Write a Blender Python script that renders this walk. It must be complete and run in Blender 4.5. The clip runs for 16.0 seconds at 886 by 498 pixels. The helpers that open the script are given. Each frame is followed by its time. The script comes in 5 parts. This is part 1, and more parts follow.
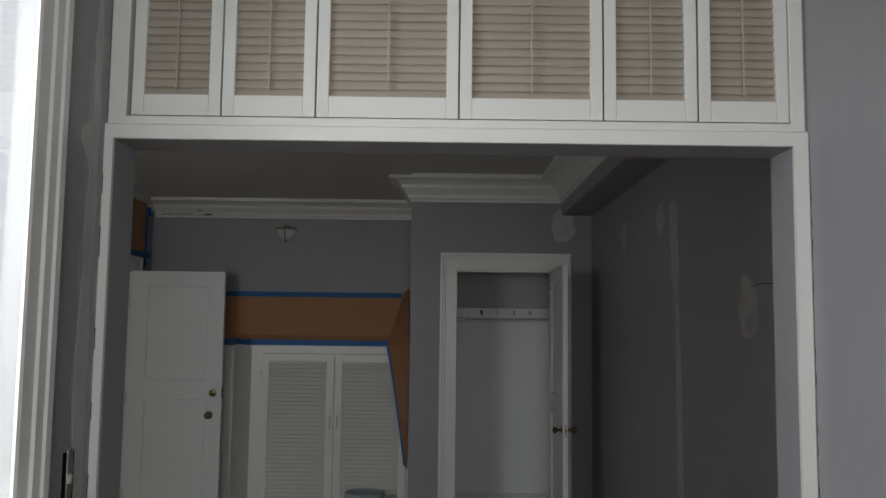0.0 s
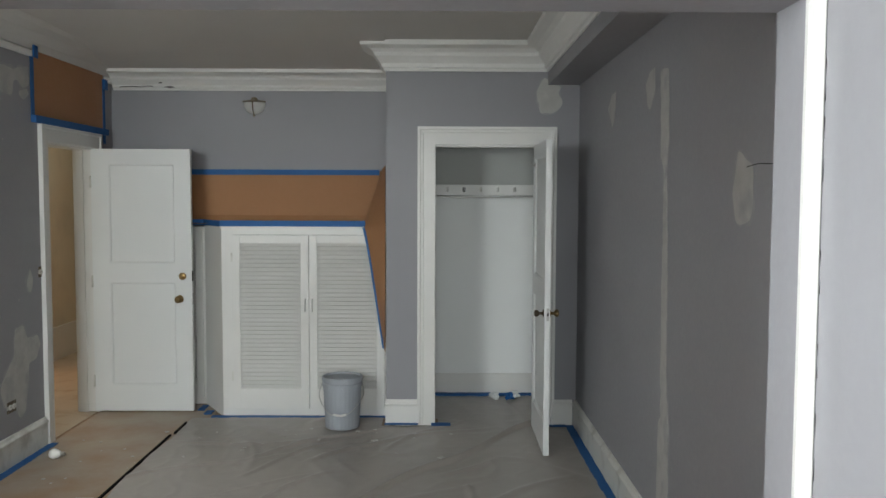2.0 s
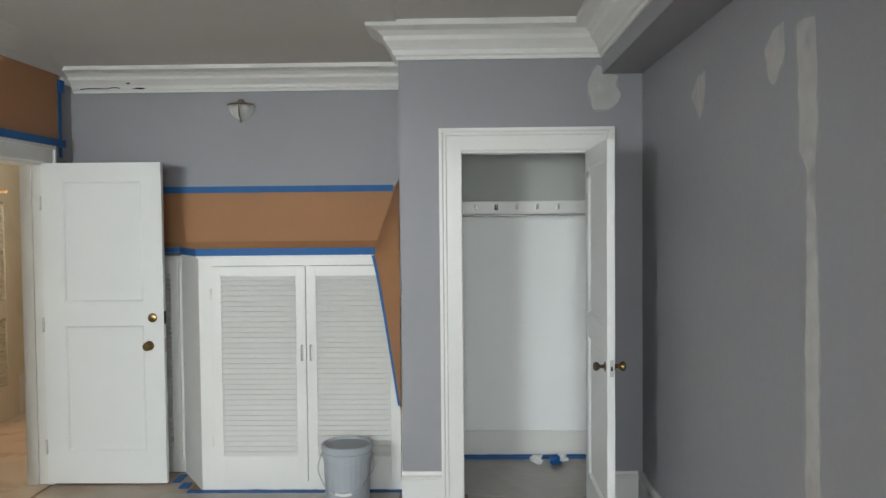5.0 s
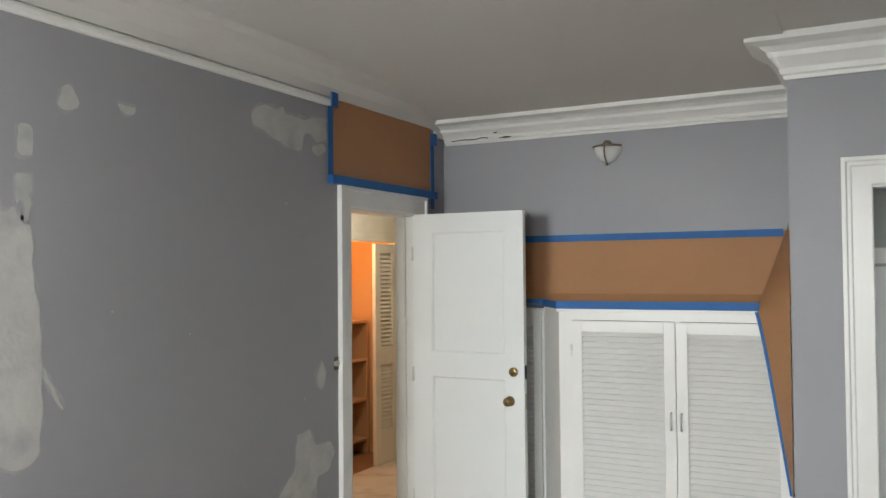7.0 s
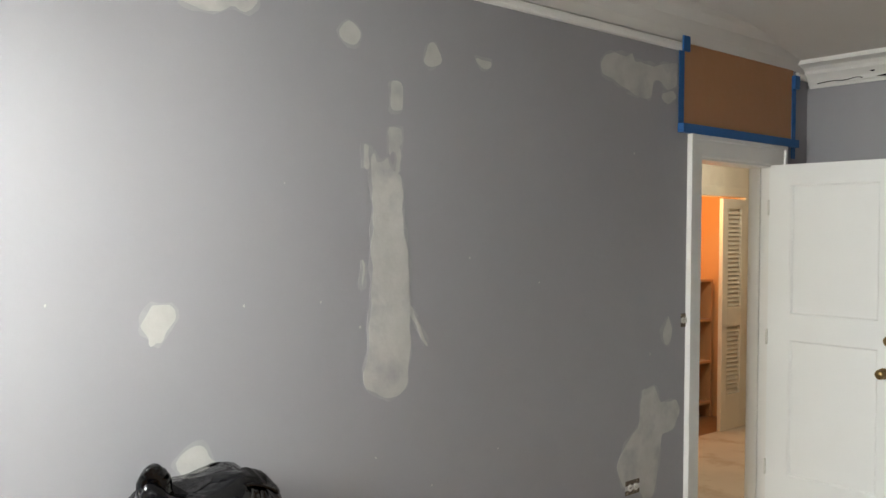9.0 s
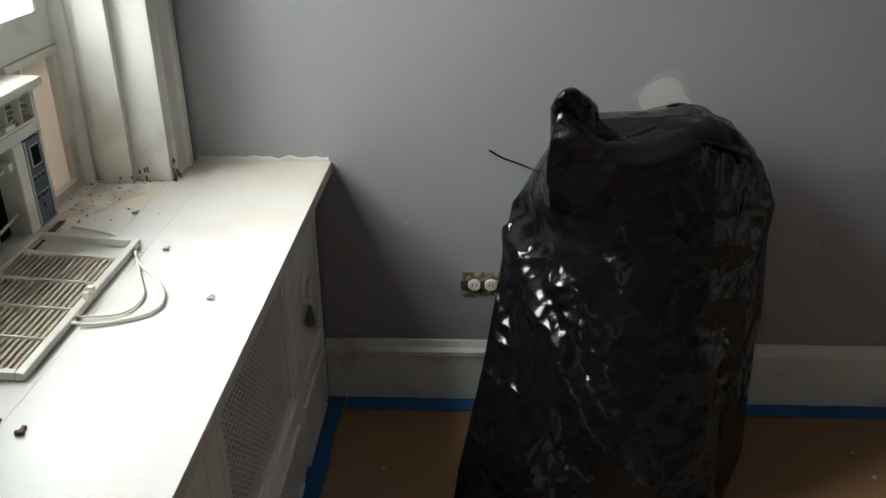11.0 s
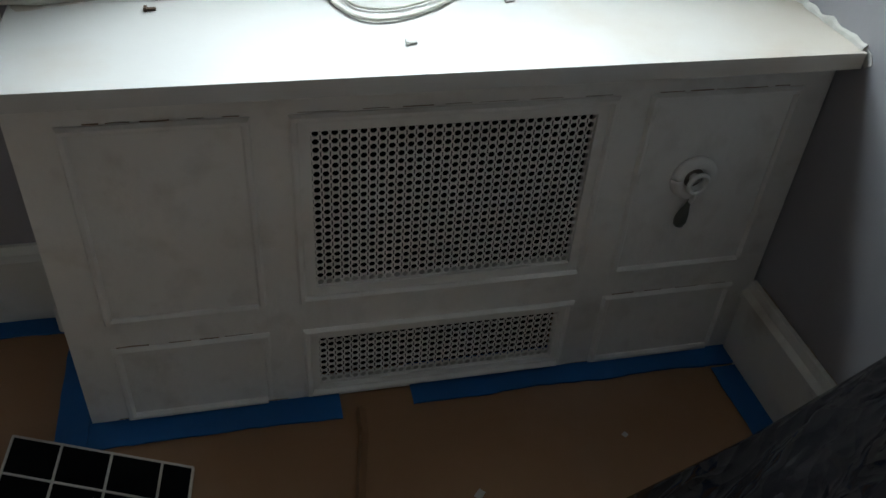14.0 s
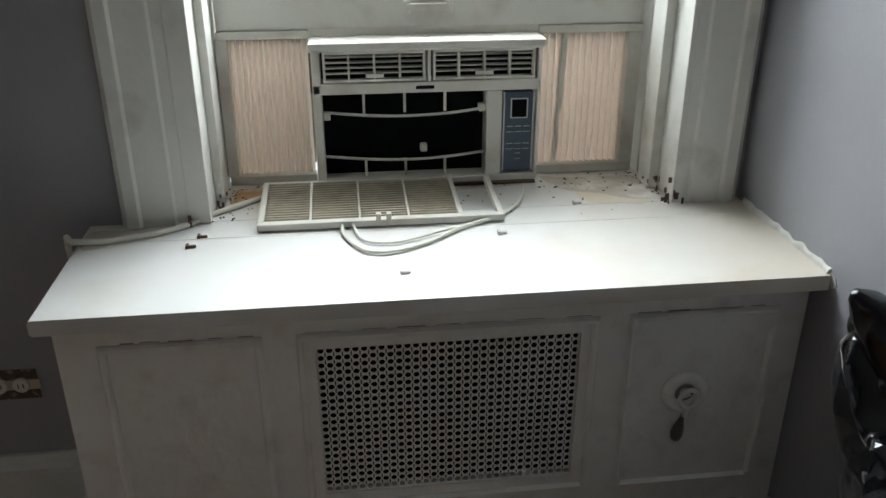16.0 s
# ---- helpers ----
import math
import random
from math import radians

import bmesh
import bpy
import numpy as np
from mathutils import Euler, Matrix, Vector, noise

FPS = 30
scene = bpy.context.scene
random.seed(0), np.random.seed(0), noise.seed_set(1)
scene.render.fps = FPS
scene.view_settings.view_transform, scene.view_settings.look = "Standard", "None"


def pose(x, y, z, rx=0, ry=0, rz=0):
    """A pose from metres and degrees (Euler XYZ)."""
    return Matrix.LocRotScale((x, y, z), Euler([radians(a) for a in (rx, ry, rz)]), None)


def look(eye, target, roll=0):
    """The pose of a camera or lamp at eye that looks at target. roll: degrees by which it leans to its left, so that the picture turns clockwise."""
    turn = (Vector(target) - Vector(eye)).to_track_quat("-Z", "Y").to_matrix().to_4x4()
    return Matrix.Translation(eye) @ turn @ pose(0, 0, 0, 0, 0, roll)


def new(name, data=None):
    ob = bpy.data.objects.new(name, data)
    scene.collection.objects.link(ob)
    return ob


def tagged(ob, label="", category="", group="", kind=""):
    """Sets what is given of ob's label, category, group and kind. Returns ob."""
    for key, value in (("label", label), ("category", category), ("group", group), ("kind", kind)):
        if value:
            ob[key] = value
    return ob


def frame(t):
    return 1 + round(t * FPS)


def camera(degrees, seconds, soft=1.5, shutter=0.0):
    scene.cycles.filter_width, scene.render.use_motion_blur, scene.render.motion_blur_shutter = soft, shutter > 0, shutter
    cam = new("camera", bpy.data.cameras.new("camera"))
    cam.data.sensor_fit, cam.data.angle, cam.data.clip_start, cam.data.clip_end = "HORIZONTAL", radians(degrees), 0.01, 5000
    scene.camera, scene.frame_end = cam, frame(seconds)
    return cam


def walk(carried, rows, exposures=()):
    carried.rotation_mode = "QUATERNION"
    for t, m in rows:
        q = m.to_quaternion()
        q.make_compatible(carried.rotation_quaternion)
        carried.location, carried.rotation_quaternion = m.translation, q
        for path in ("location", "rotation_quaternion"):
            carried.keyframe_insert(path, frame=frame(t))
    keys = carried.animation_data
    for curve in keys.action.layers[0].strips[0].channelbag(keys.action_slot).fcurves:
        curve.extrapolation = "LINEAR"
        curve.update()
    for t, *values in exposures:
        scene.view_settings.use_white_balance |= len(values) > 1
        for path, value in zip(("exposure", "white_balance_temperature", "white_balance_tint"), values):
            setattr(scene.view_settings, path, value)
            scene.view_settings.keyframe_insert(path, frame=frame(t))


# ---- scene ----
cam = camera(55.6, 16.0)

PATH = [
    (0, (0.545, -1.118, 1.619), (0.548, 0.873, 1.8), 0.7),
    (0.5, (0.551, -1.072, 1.584), (0.567, 0.928, 1.56), 0.6),
    (1, (0.562, -1.031, 1.593), (0.589, 0.958, 1.381), 0.4),
    (1.5, (0.629, -0.884, 1.634), (0.657, 1.106, 1.444), 0.3),
    (2, (0.685, -0.754, 1.674), (0.697, 1.242, 1.55), 0.2),
    (2.5, (0.654, -0.569, 1.662), (0.663, 1.427, 1.541), 0.1),
    (3, (0.582, -0.361, 1.67), (0.614, 1.635, 1.546), -0.1),
    (5.5, (0.705, 0.667, 1.665), (0.583, 2.663, 1.635), -0.9),
    (6, (0.729, 0.827, 1.687), (0.405, 2.8, 1.707), -0.9),
    (6.5, (0.716, 0.956, 1.665), (0.096, 2.857, 1.713), -1.0),
    (7, (0.689, 0.996, 1.661), (-0.233, 2.77, 1.716), -0.5),
    (7.5, (0.601, 0.994, 1.648), (-0.523, 2.648, 1.71), -0.1),
    (8, (0.664, 0.984, 1.657), (-0.654, 2.487, 1.718), -0.0),
    (8.5, (0.631, 0.978, 1.627), (-0.79, 2.383, 1.691), 0.0),
    (9, (0.607, 1.004, 1.624), (-0.924, 2.29, 1.583), 0.4),
    (9.5, (0.547, 1.081, 1.527), (-1.126, 2.158, 1.323), -0.1),
    (10, (0.348, 1.221, 1.466), (-1.445, 2.004, 1.05), -1.0),
    (10.2, (0.287, 1.316, 1.468), (-1.535, 1.945, 0.934), -0.9),
    (12.3, (-0.439, 2.092, 1.283), (-1.781, 1.114, 0.168), 1.2),
    (12.5, (-0.534, 2.146, 1.267), (-1.785, 1.088, 0.121), 1.6),
    (13, (-0.715, 2.265, 1.289), (-1.625, 0.927, 0.114), 4.1),
    (13.5, (-0.845, 2.328, 1.268), (-1.485, 0.879, 0.047), 3.6),
    (14, (-0.981, 2.35, 1.271), (-1.398, 0.851, 0.015), 4.6),
    (14.5, (-1.113, 2.433, 1.288), (-1.395, 0.896, 0.04), 2.8),
    (15, (-1.155, 2.492, 1.302), (-1.385, 0.856, 0.175), 1.0),
    (15.5, (-1.145, 2.506, 1.318), (-1.369, 0.787, 0.319), 0.4),
    (16, (-1.134, 2.492, 1.358), (-1.352, 0.691, 0.518), -0.0),
]

LIGHTS_UP = [(0.0, -2.4, 6500, 7), (0.5, -2.2, 6500, 7), (1.0, -2.0, 6350, 7), (1.5, -1.05, 6200, 4), (2.0, -0.75, 6400, 4), (2.5, -0.55, 6500, 4), (3.0, -0.34, 6400, 4), (5.5, -0.2, 6350, 4), (6.5, -0.12, 6450, 6), (9.0, -0.06, 6800, 6),
             (9.5, -0.3, 6850, 8), (10.2, -1.0, 6850, 7), (12.3, -1.4, 5900, 1), (14.0, -1.4, 5900, 1), (14.5, -1.12, 6000, 2), (15.5, -1.08, 6150, 4), (16.0, -1.3, 6150, 4)]
walk(cam, [(t, look(e, g, r)) for t, e, g, r in PATH], LIGHTS_UP)

# ---- light ----
world = bpy.data.worlds.new("sky")
scene.world = world
world.use_nodes = True
wn = world.node_tree
sky = wn.nodes.new("ShaderNodeTexSky")
sky.sky_type, sky.sun_disc = "NISHITA", False
sky.sun_elevation, sky.sun_rotation = radians(40), radians(200)
wn.nodes["Background"].inputs["Strength"].default_value = 0.12
wn.links.new(sky.outputs["Color"], wn.nodes["Background"].inputs["Color"])


def area(name, eye, target, w, h, watts, colour):
    data = bpy.data.lights.new(name, "AREA")
    data.shape, data.size, data.size_y, data.energy, data.color = "RECTANGLE", w, h, watts, colour
    ob = new(name, data)
    ob.matrix_world = look(eye, target)
    return ob


def bulb_light(name, place, watts, colour, radius=0.04):
    data = bpy.data.lights.new(name, "POINT")
    data.energy, data.color, data.shadow_soft_size = watts, colour, radius
    ob = new(name, data)
    ob.location = place
    return ob


sun = bpy.data.lights.new("overcast_sun", "SUN")
sun.energy, sun.angle, sun.color = 0.5, radians(20), (1.0, 0.97, 0.92)
new("overcast_sun", sun).matrix_world = look((-3, -6, 7), (0, 0, 0))
area("daylight_room_window", (-1.66, 0.11, 2.25), (-1.48, 2.5, 1.14), 2.1, 1.4, 515, (0.96, 0.98, 1.0))
area("daylight_alcove_window", (-0.245, -0.10, 1.90), (1.0, 0.60, 1.75), 1.0, 1.1, 2.5, (0.97, 0.99, 1.0))
# unseen lamp added behind the camera to brighten alcove walls and closet
area("alcove_back_fill", (0.80, -2.72, 1.70), (0.45, 1.5, 1.30), 1.0, 1.3, 165, (0.96, 0.98, 1.0))
bulb_light("hall_closet_bulb_light", (-3.55, 6.85, 1.85), 24, (1.0, 0.50, 0.20))
# added lamp out of view that brightens the hallway; no bulb known there
bulb_light("hall_fill_light", (-2.6, 6.1, 2.35), 30, (1.0, 0.95, 0.84))


# ---- materials ----
def surface(name, col, rough=0.5, var=0.08, scale=2.5, fine=60.0, bump=0.06, metal=0.0, dirt=None, dirt_amount=0.0, dirt_scale=5.0):
    m = bpy.data.materials.new(name)
    m.use_nodes = True
    nt, b = m.node_tree, m.node_tree.nodes["Principled BSDF"]
    co = nt.nodes.new("ShaderNodeTexCoord")
    def nz(sc, det):
        n = nt.nodes.new("ShaderNodeTexNoise")
        n.inputs["Scale"].default_value, n.inputs["Detail"].default_value = sc, det
        nt.links.new(co.outputs["Object"], n.inputs["Vector"])
        return n
    big, small = nz(scale, 5), nz(fine, 3)
    mix = nt.nodes.new("ShaderNodeMix")
    mix.data_type = "RGBA"
    mix.inputs[6].default_value = (*[c * (1 - var) for c in col], 1)
    mix.inputs[7].default_value = (*[min(1, c * (1 + var)) for c in col], 1)
    nt.links.new(big.outputs["Fac"], mix.inputs[0])
    out = mix.outputs[2]
    if dirt:
        d = nz(dirt_scale, 8)
        ramp = nt.nodes.new("ShaderNodeMapRange")
        ramp.inputs["From Min"].default_value, ramp.inputs["From Max"].default_value = 0.52, 0.74
        ramp.inputs["To Max"].default_value = dirt_amount
        nt.links.new(d.outputs["Fac"], ramp.inputs["Value"])
        mx = nt.nodes.new("ShaderNodeMix")
        mx.data_type = "RGBA"
        mx.inputs[7].default_value = (*dirt, 1)
        nt.links.new(ramp.outputs[0], mx.inputs[0])
        nt.links.new(out, mx.inputs[6])
        out = mx.outputs[2]
    nt.links.new(out, b.inputs["Base Color"])
    b.inputs["Metallic"].default_value = metal
    rr = nt.nodes.new("ShaderNodeMapRange")
    rr.inputs["To Min"].default_value, rr.inputs["To Max"].default_value = max(0.02, rough - 0.1), min(1, rough + 0.1)
    nt.links.new(small.outputs["Fac"], rr.inputs["Value"])
    nt.links.new(rr.outputs[0], b.inputs["Roughness"])
    if bump:
        bp = nt.nodes.new("ShaderNodeBump")
        bp.inputs["Strength"].default_value, bp.inputs["Distance"].default_value = bump, 0.01
        nt.links.new(small.outputs["Fac"], bp.inputs["Height"])
        nt.links.new(bp.outputs[0], b.inputs["Normal"])
    return m


GREY = surface("lavender_grey_paint", (0.285, 0.28, 0.297), 0.55, 0.05, 1.3, 45, 0.05)
WHITE = surface("white_gloss_paint", (0.74, 0.73, 0.70), 0.35, 0.05, 3, 30, 0.05)
COOLWHITE = surface("white_door_paint", (0.76, 0.77, 0.76), 0.4, 0.04, 2, 25, 0.05)
OLDWHITE = surface("aged_white_paint", (0.66, 0.65, 0.60), 0.4, 0.08, 5, 40, 0.08, dirt=(0.25, 0.21, 0.16), dirt_amount=0.55, dirt_scale=7)
COVERPAINT = surface("radiator_cover_paint", (0.80, 0.78, 0.74), 0.45, 0.10, 5, 55, 0.16, dirt=(0.42, 0.37, 0.30), dirt_amount=0.3, dirt_scale=16)
SHELF = surface("shelf_white_paint", (0.61, 0.60, 0.575), 0.35, 0.04, 3, 30, 0.04, dirt=(0.42, 0.30, 0.17), dirt_amount=0.35, dirt_scale=4)
CEIL = surface("ceiling_paint", (0.58, 0.56, 0.53), 0.8, 0.04, 1.2, 60, 0.06)
PLASTER = surface("filler_plaster", (0.45, 0.44, 0.42), 0.85, 0.18, 12, 50, 0.12, dirt=(0.33, 0.32, 0.33), dirt_amount=0.9, dirt_scale=8)
HALLPAPER = surface("dusty_hall_paper", (0.50, 0.43, 0.34), 0.7, 0.15, 3, 30, 0.1, dirt=(0.30, 0.19, 0.10), dirt_amount=0.7, dirt_scale=4)
THINFILL = surface("feathered_filler", (0.33, 0.325, 0.33), 0.7, 0.12, 12, 50, 0.06, dirt=(0.29, 0.285, 0.30), dirt_amount=1.0, dirt_scale=14)
KRAFT = surface("kraft_paper", (0.36, 0.175, 0.075), 0.7, 0.08, 1.5, 30, 0.12)
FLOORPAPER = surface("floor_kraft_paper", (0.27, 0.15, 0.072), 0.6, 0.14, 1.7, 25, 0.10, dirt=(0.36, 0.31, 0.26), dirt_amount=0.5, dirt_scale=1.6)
SHEET = surface("plastic_drop_sheet", (0.31, 0.28, 0.25), 0.33, 0.14, 0.9, 9, 0.06, dirt=(0.40, 0.37, 0.34), dirt_amount=0.12, dirt_scale=0.9)
TAPE = surface("blue_masking_tape", (0.008, 0.095, 0.29), 0.65, 0.12, 6, 60, 0.05)
BRASS = surface("brass", (0.28, 0.19, 0.085), 0.3, 0.15, 20, 90, 0.02, metal=1.0)
STEEL = surface("steel", (0.5, 0.49, 0.47), 0.35, 0.1, 20, 90, 0.02, metal=1.0)
# near-black for dark parts, and for hollows whose shade is put into colour
DARK = surface("dark_parts_and_shade", (0.003, 0.0035, 0.004), 0.9, 0.2, 8, 40, 0.05)
BAG = surface("black_bin_bag", (0.003, 0.003, 0.0038), 0.11, 0.2, 6, 30, 0.0)
BUCKET = surface("grey_bucket_plastic", (0.34, 0.36, 0.39), 0.45, 0.06, 4, 60, 0.04)
WOODF = surface("old_floor_wood", (0.20, 0.11, 0.05), 0.45, 0.25, 4, 30, 0.05)
HALLWALL = surface("hall_cream_paint", (0.70, 0.65, 0.54), 0.6, 0.08, 2, 40, 0.06, dirt=(0.5, 0.46, 0.4), dirt_amount=0.4, dirt_scale=3)
ORANGEWOOD = surface("warm_shelf_wood", (0.55, 0.33, 0.16), 0.5, 0.12, 3, 30, 0.05)
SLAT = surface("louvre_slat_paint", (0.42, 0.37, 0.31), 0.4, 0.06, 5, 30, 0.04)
ACWHITE = surface("yellowed_plastic", (0.62, 0.60, 0.54), 0.4, 0.06, 6, 60, 0.03, dirt=(0.3, 0.24, 0.17), dirt_amount=0.5, dirt_scale=10)
ACBLUE = surface("control_panel_blue", (0.05, 0.075, 0.105), 0.5, 0.08, 9, 60, 0.02)
CABLE = surface("white_cable", (0.66, 0.64, 0.56), 0.45, 0.05, 8, 60, 0.03)
RUST = surface("rust_crumbs", (0.10, 0.065, 0.04), 0.85, 0.4, 40, 120, 0.2)
BAG.node_tree.nodes["Principled BSDF"].inputs["Specular IOR Level"].default_value = 0.42


def crinkled(m):
    """Fine, sharp-edged crinkles of thin plastic film at two sizes."""
    nt, b = m.node_tree, m.node_tree.nodes["Principled BSDF"]
    co, warp, mixv = nt.nodes.new("ShaderNodeTexCoord"), nt.nodes.new("ShaderNodeTexNoise"), nt.nodes.new("ShaderNodeVectorMath")
    warp.inputs["Scale"].default_value, warp.inputs["Detail"].default_value = 6, 2
    nt.links.new(co.outputs["Object"], warp.inputs["Vector"])
    mixv.operation = "MULTIPLY_ADD"
    mixv.inputs[1].default_value = (0.12, 0.12, 0.12)
    nt.links.new(warp.outputs["Color"], mixv.inputs[0])
    nt.links.new(co.outputs["Object"], mixv.inputs[2])
    last = None
    for scale, depth in ((9.0, 0.030), (24.0, 0.009)):
        v = nt.nodes.new("ShaderNodeTexVoronoi")
        v.inputs["Scale"].default_value = scale
        nt.links.new(mixv.outputs[0], v.inputs["Vector"])
        bp = nt.nodes.new("ShaderNodeBump")
        bp.inputs["Strength"].default_value, bp.inputs["Distance"].default_value = 0.55, depth
        nt.links.new(v.outputs["Distance"], bp.inputs["Height"])
        if last:
            nt.links.new(last.outputs[0], bp.inputs["Normal"])
        last = bp
    nt.links.new(last.outputs[0], b.inputs["Normal"])


crinkled(BAG)
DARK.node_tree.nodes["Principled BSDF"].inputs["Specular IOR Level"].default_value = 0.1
BULBGLASS = surface("milk_glass", (0.90, 0.89, 0.87), 0.2, 0.04, 8, 60, 0.0)


def translucent(name, col):
    m = bpy.data.materials.new(name)
    m.use_nodes = True
    nt = m.node_tree
    nt.nodes.remove(nt.nodes["Principled BSDF"])
    a, b, mx = nt.nodes.new("ShaderNodeBsdfTranslucent"), nt.nodes.new("ShaderNodeBsdfDiffuse"), nt.nodes.new("ShaderNodeMixShader")
    tex = nt.nodes.new("ShaderNodeTexNoise")
    tex.inputs["Scale"].default_value = 4
    ramp = nt.nodes.new("ShaderNodeMix")
    ramp.data_type = "RGBA"
    ramp.inputs[6].default_value, ramp.inputs[7].default_value = (*col, 1), (0.8, 0.74, 0.68, 1)
    nt.links.new(tex.outputs["Fac"], ramp.inputs[0])
    nt.links.new(ramp.outputs[2], a.inputs["Color"])
    b.inputs["Color"].default_value = (0.7, 0.66, 0.6, 1)
    mx.inputs[0].default_value = 0.88
    nt.links.new(a.outputs[0], mx.inputs[1])
    nt.links.new(b.outputs[0], mx.inputs[2])
    nt.links.new(mx.outputs[0], nt.nodes["Material Output"].inputs["Surface"])
    return m


# orange tint puts the glow from brick outdoors into the white pleats' colour
ACCORDION = translucent("accordion_panel", (0.70, 0.44, 0.31))


def glass(name):
    m = bpy.data.materials.new(name)
    m.use_nodes = True
    b = m.node_tree.nodes["Principled BSDF"]
    b.inputs["Transmission Weight"].default_value, b.inputs["Roughness"].default_value, b.inputs["IOR"].default_value = 1.0, 0.02, 1.45
    b.inputs["Base Color"].default_value = (0.95, 0.97, 0.97, 1)
    return m


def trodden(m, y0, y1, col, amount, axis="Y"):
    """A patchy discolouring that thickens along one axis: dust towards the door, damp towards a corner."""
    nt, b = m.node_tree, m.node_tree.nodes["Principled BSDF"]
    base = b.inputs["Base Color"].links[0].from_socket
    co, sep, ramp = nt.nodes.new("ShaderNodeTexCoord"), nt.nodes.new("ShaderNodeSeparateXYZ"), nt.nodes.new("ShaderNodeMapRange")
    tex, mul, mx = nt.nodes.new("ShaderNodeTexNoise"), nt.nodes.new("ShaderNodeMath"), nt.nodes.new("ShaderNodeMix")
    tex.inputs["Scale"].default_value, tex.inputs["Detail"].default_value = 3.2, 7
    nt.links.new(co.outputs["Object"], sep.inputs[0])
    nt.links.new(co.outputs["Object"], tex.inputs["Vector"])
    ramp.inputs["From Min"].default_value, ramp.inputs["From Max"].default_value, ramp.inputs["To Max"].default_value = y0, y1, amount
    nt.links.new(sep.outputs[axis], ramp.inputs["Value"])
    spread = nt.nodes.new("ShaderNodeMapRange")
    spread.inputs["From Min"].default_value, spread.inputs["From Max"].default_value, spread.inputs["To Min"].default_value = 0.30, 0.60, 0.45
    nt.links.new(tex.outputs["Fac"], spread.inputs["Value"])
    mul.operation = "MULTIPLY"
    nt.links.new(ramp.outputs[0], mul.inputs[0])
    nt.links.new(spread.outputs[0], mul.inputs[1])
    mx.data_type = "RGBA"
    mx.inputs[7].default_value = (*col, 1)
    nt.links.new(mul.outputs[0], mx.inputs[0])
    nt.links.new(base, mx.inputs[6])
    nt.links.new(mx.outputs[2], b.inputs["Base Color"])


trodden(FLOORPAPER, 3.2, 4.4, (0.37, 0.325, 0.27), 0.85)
trodden(SHELF, -1.50, -1.95, (0.60, 0.47, 0.30), 0.6, "X")
GLASS = glass("window_glass")
CLOSETWHITE = surface("closet_white_paint", (0.87, 0.88, 0.87), 0.6, 0.03, 2, 30, 0.05)


# ---- building helpers ----
def link_to(ob, parent):
    if parent is not None:
        ob.parent = parent
        if parent.type == "EMPTY":
            ob.matrix_parent_inverse = Matrix.Translation(-parent.location)
    return ob


def part(name, bm, material, parent=None, label="", smooth=False):
    """Links a bmesh, in world metres, as one mesh object."""
    me = bpy.data.meshes.new(name)
    bmesh.ops.recalc_face_normals(bm, faces=bm.faces)
    bm.to_mesh(me)
    bm.free()
    me.materials.append(material)
    if smooth:
        for p in me.polygons:
            p.use_smooth = True
    ob = new(name, me)
    if label:
        ob["label"] = label
    return link_to(ob, parent)


def thing(name, place, label, category, group="", kind=""):
    ob = new(name)
    ob.location = place
    ob.empty_display_size = 0.05
    return tagged(ob, label, category, group, kind)


def box(x0, x1, y0, y1, z0, z1, bevel=0.0, bm=None, m=None):
    own = bmesh.new()
    bmesh.ops.create_cube(own, size=1)
    for v in own.verts:
        v.co = Vector(((x0 + x1) / 2 + v.co.x * (x1 - x0), (y0 + y1) / 2 + v.co.y * (y1 - y0), (z0 + z1) / 2 + v.co.z * (z1 - z0)))
    if bevel:
        bmesh.ops.bevel(own, geom=own.edges[:], offset=bevel, segments=2, affect="EDGES", profile=0.6)
    if m is not None:
        own.transform(m)
    if bm is None:
        return own
    me = bpy.data.meshes.new("tmp")
    own.to_mesh(me)
    own.free()
    bm.from_mesh(me)
    bpy.data.meshes.remove(me)
    return bm


def boxes(rows, bevel=0.0):
    bm = bmesh.new()
    for r in rows:
        box(*r, bevel=bevel, bm=bm)
    return bm


def sweep(path, prof, place=lambda a, b, d: (a, b, d), bm=None):
    """A profile of (offset to the right of the path, height) drawn along a mitred path."""
    bm = bm or bmesh.new()
    path = [Vector(p) for p in path]
    rings = []
    for i, p in enumerate(path):
        dirs = []
        if i > 0:
            dirs.append((p - path[i - 1]).normalized())
        if i < len(path) - 1:
            dirs.append((path[i + 1] - p).normalized())
        ns = [Vector((d.y, -d.x)) for d in dirs]
        n = sum(ns, Vector((0, 0))).normalized()
        n = n / max(0.3, n.dot(ns[0]))
        rings.append([bm.verts.new(place(p.x + n.x * u, p.y + n.y * u, d)) for u, d in prof])
    for a, b in zip(rings, rings[1:]):
        for k in range(len(prof)):
            j = (k + 1) % len(prof)
            bm.faces.new((a[k], a[j], b[j], b[k]))
    bm.faces.new(rings[0])
    bm.faces.new(rings[-1][::-1])
    return bm


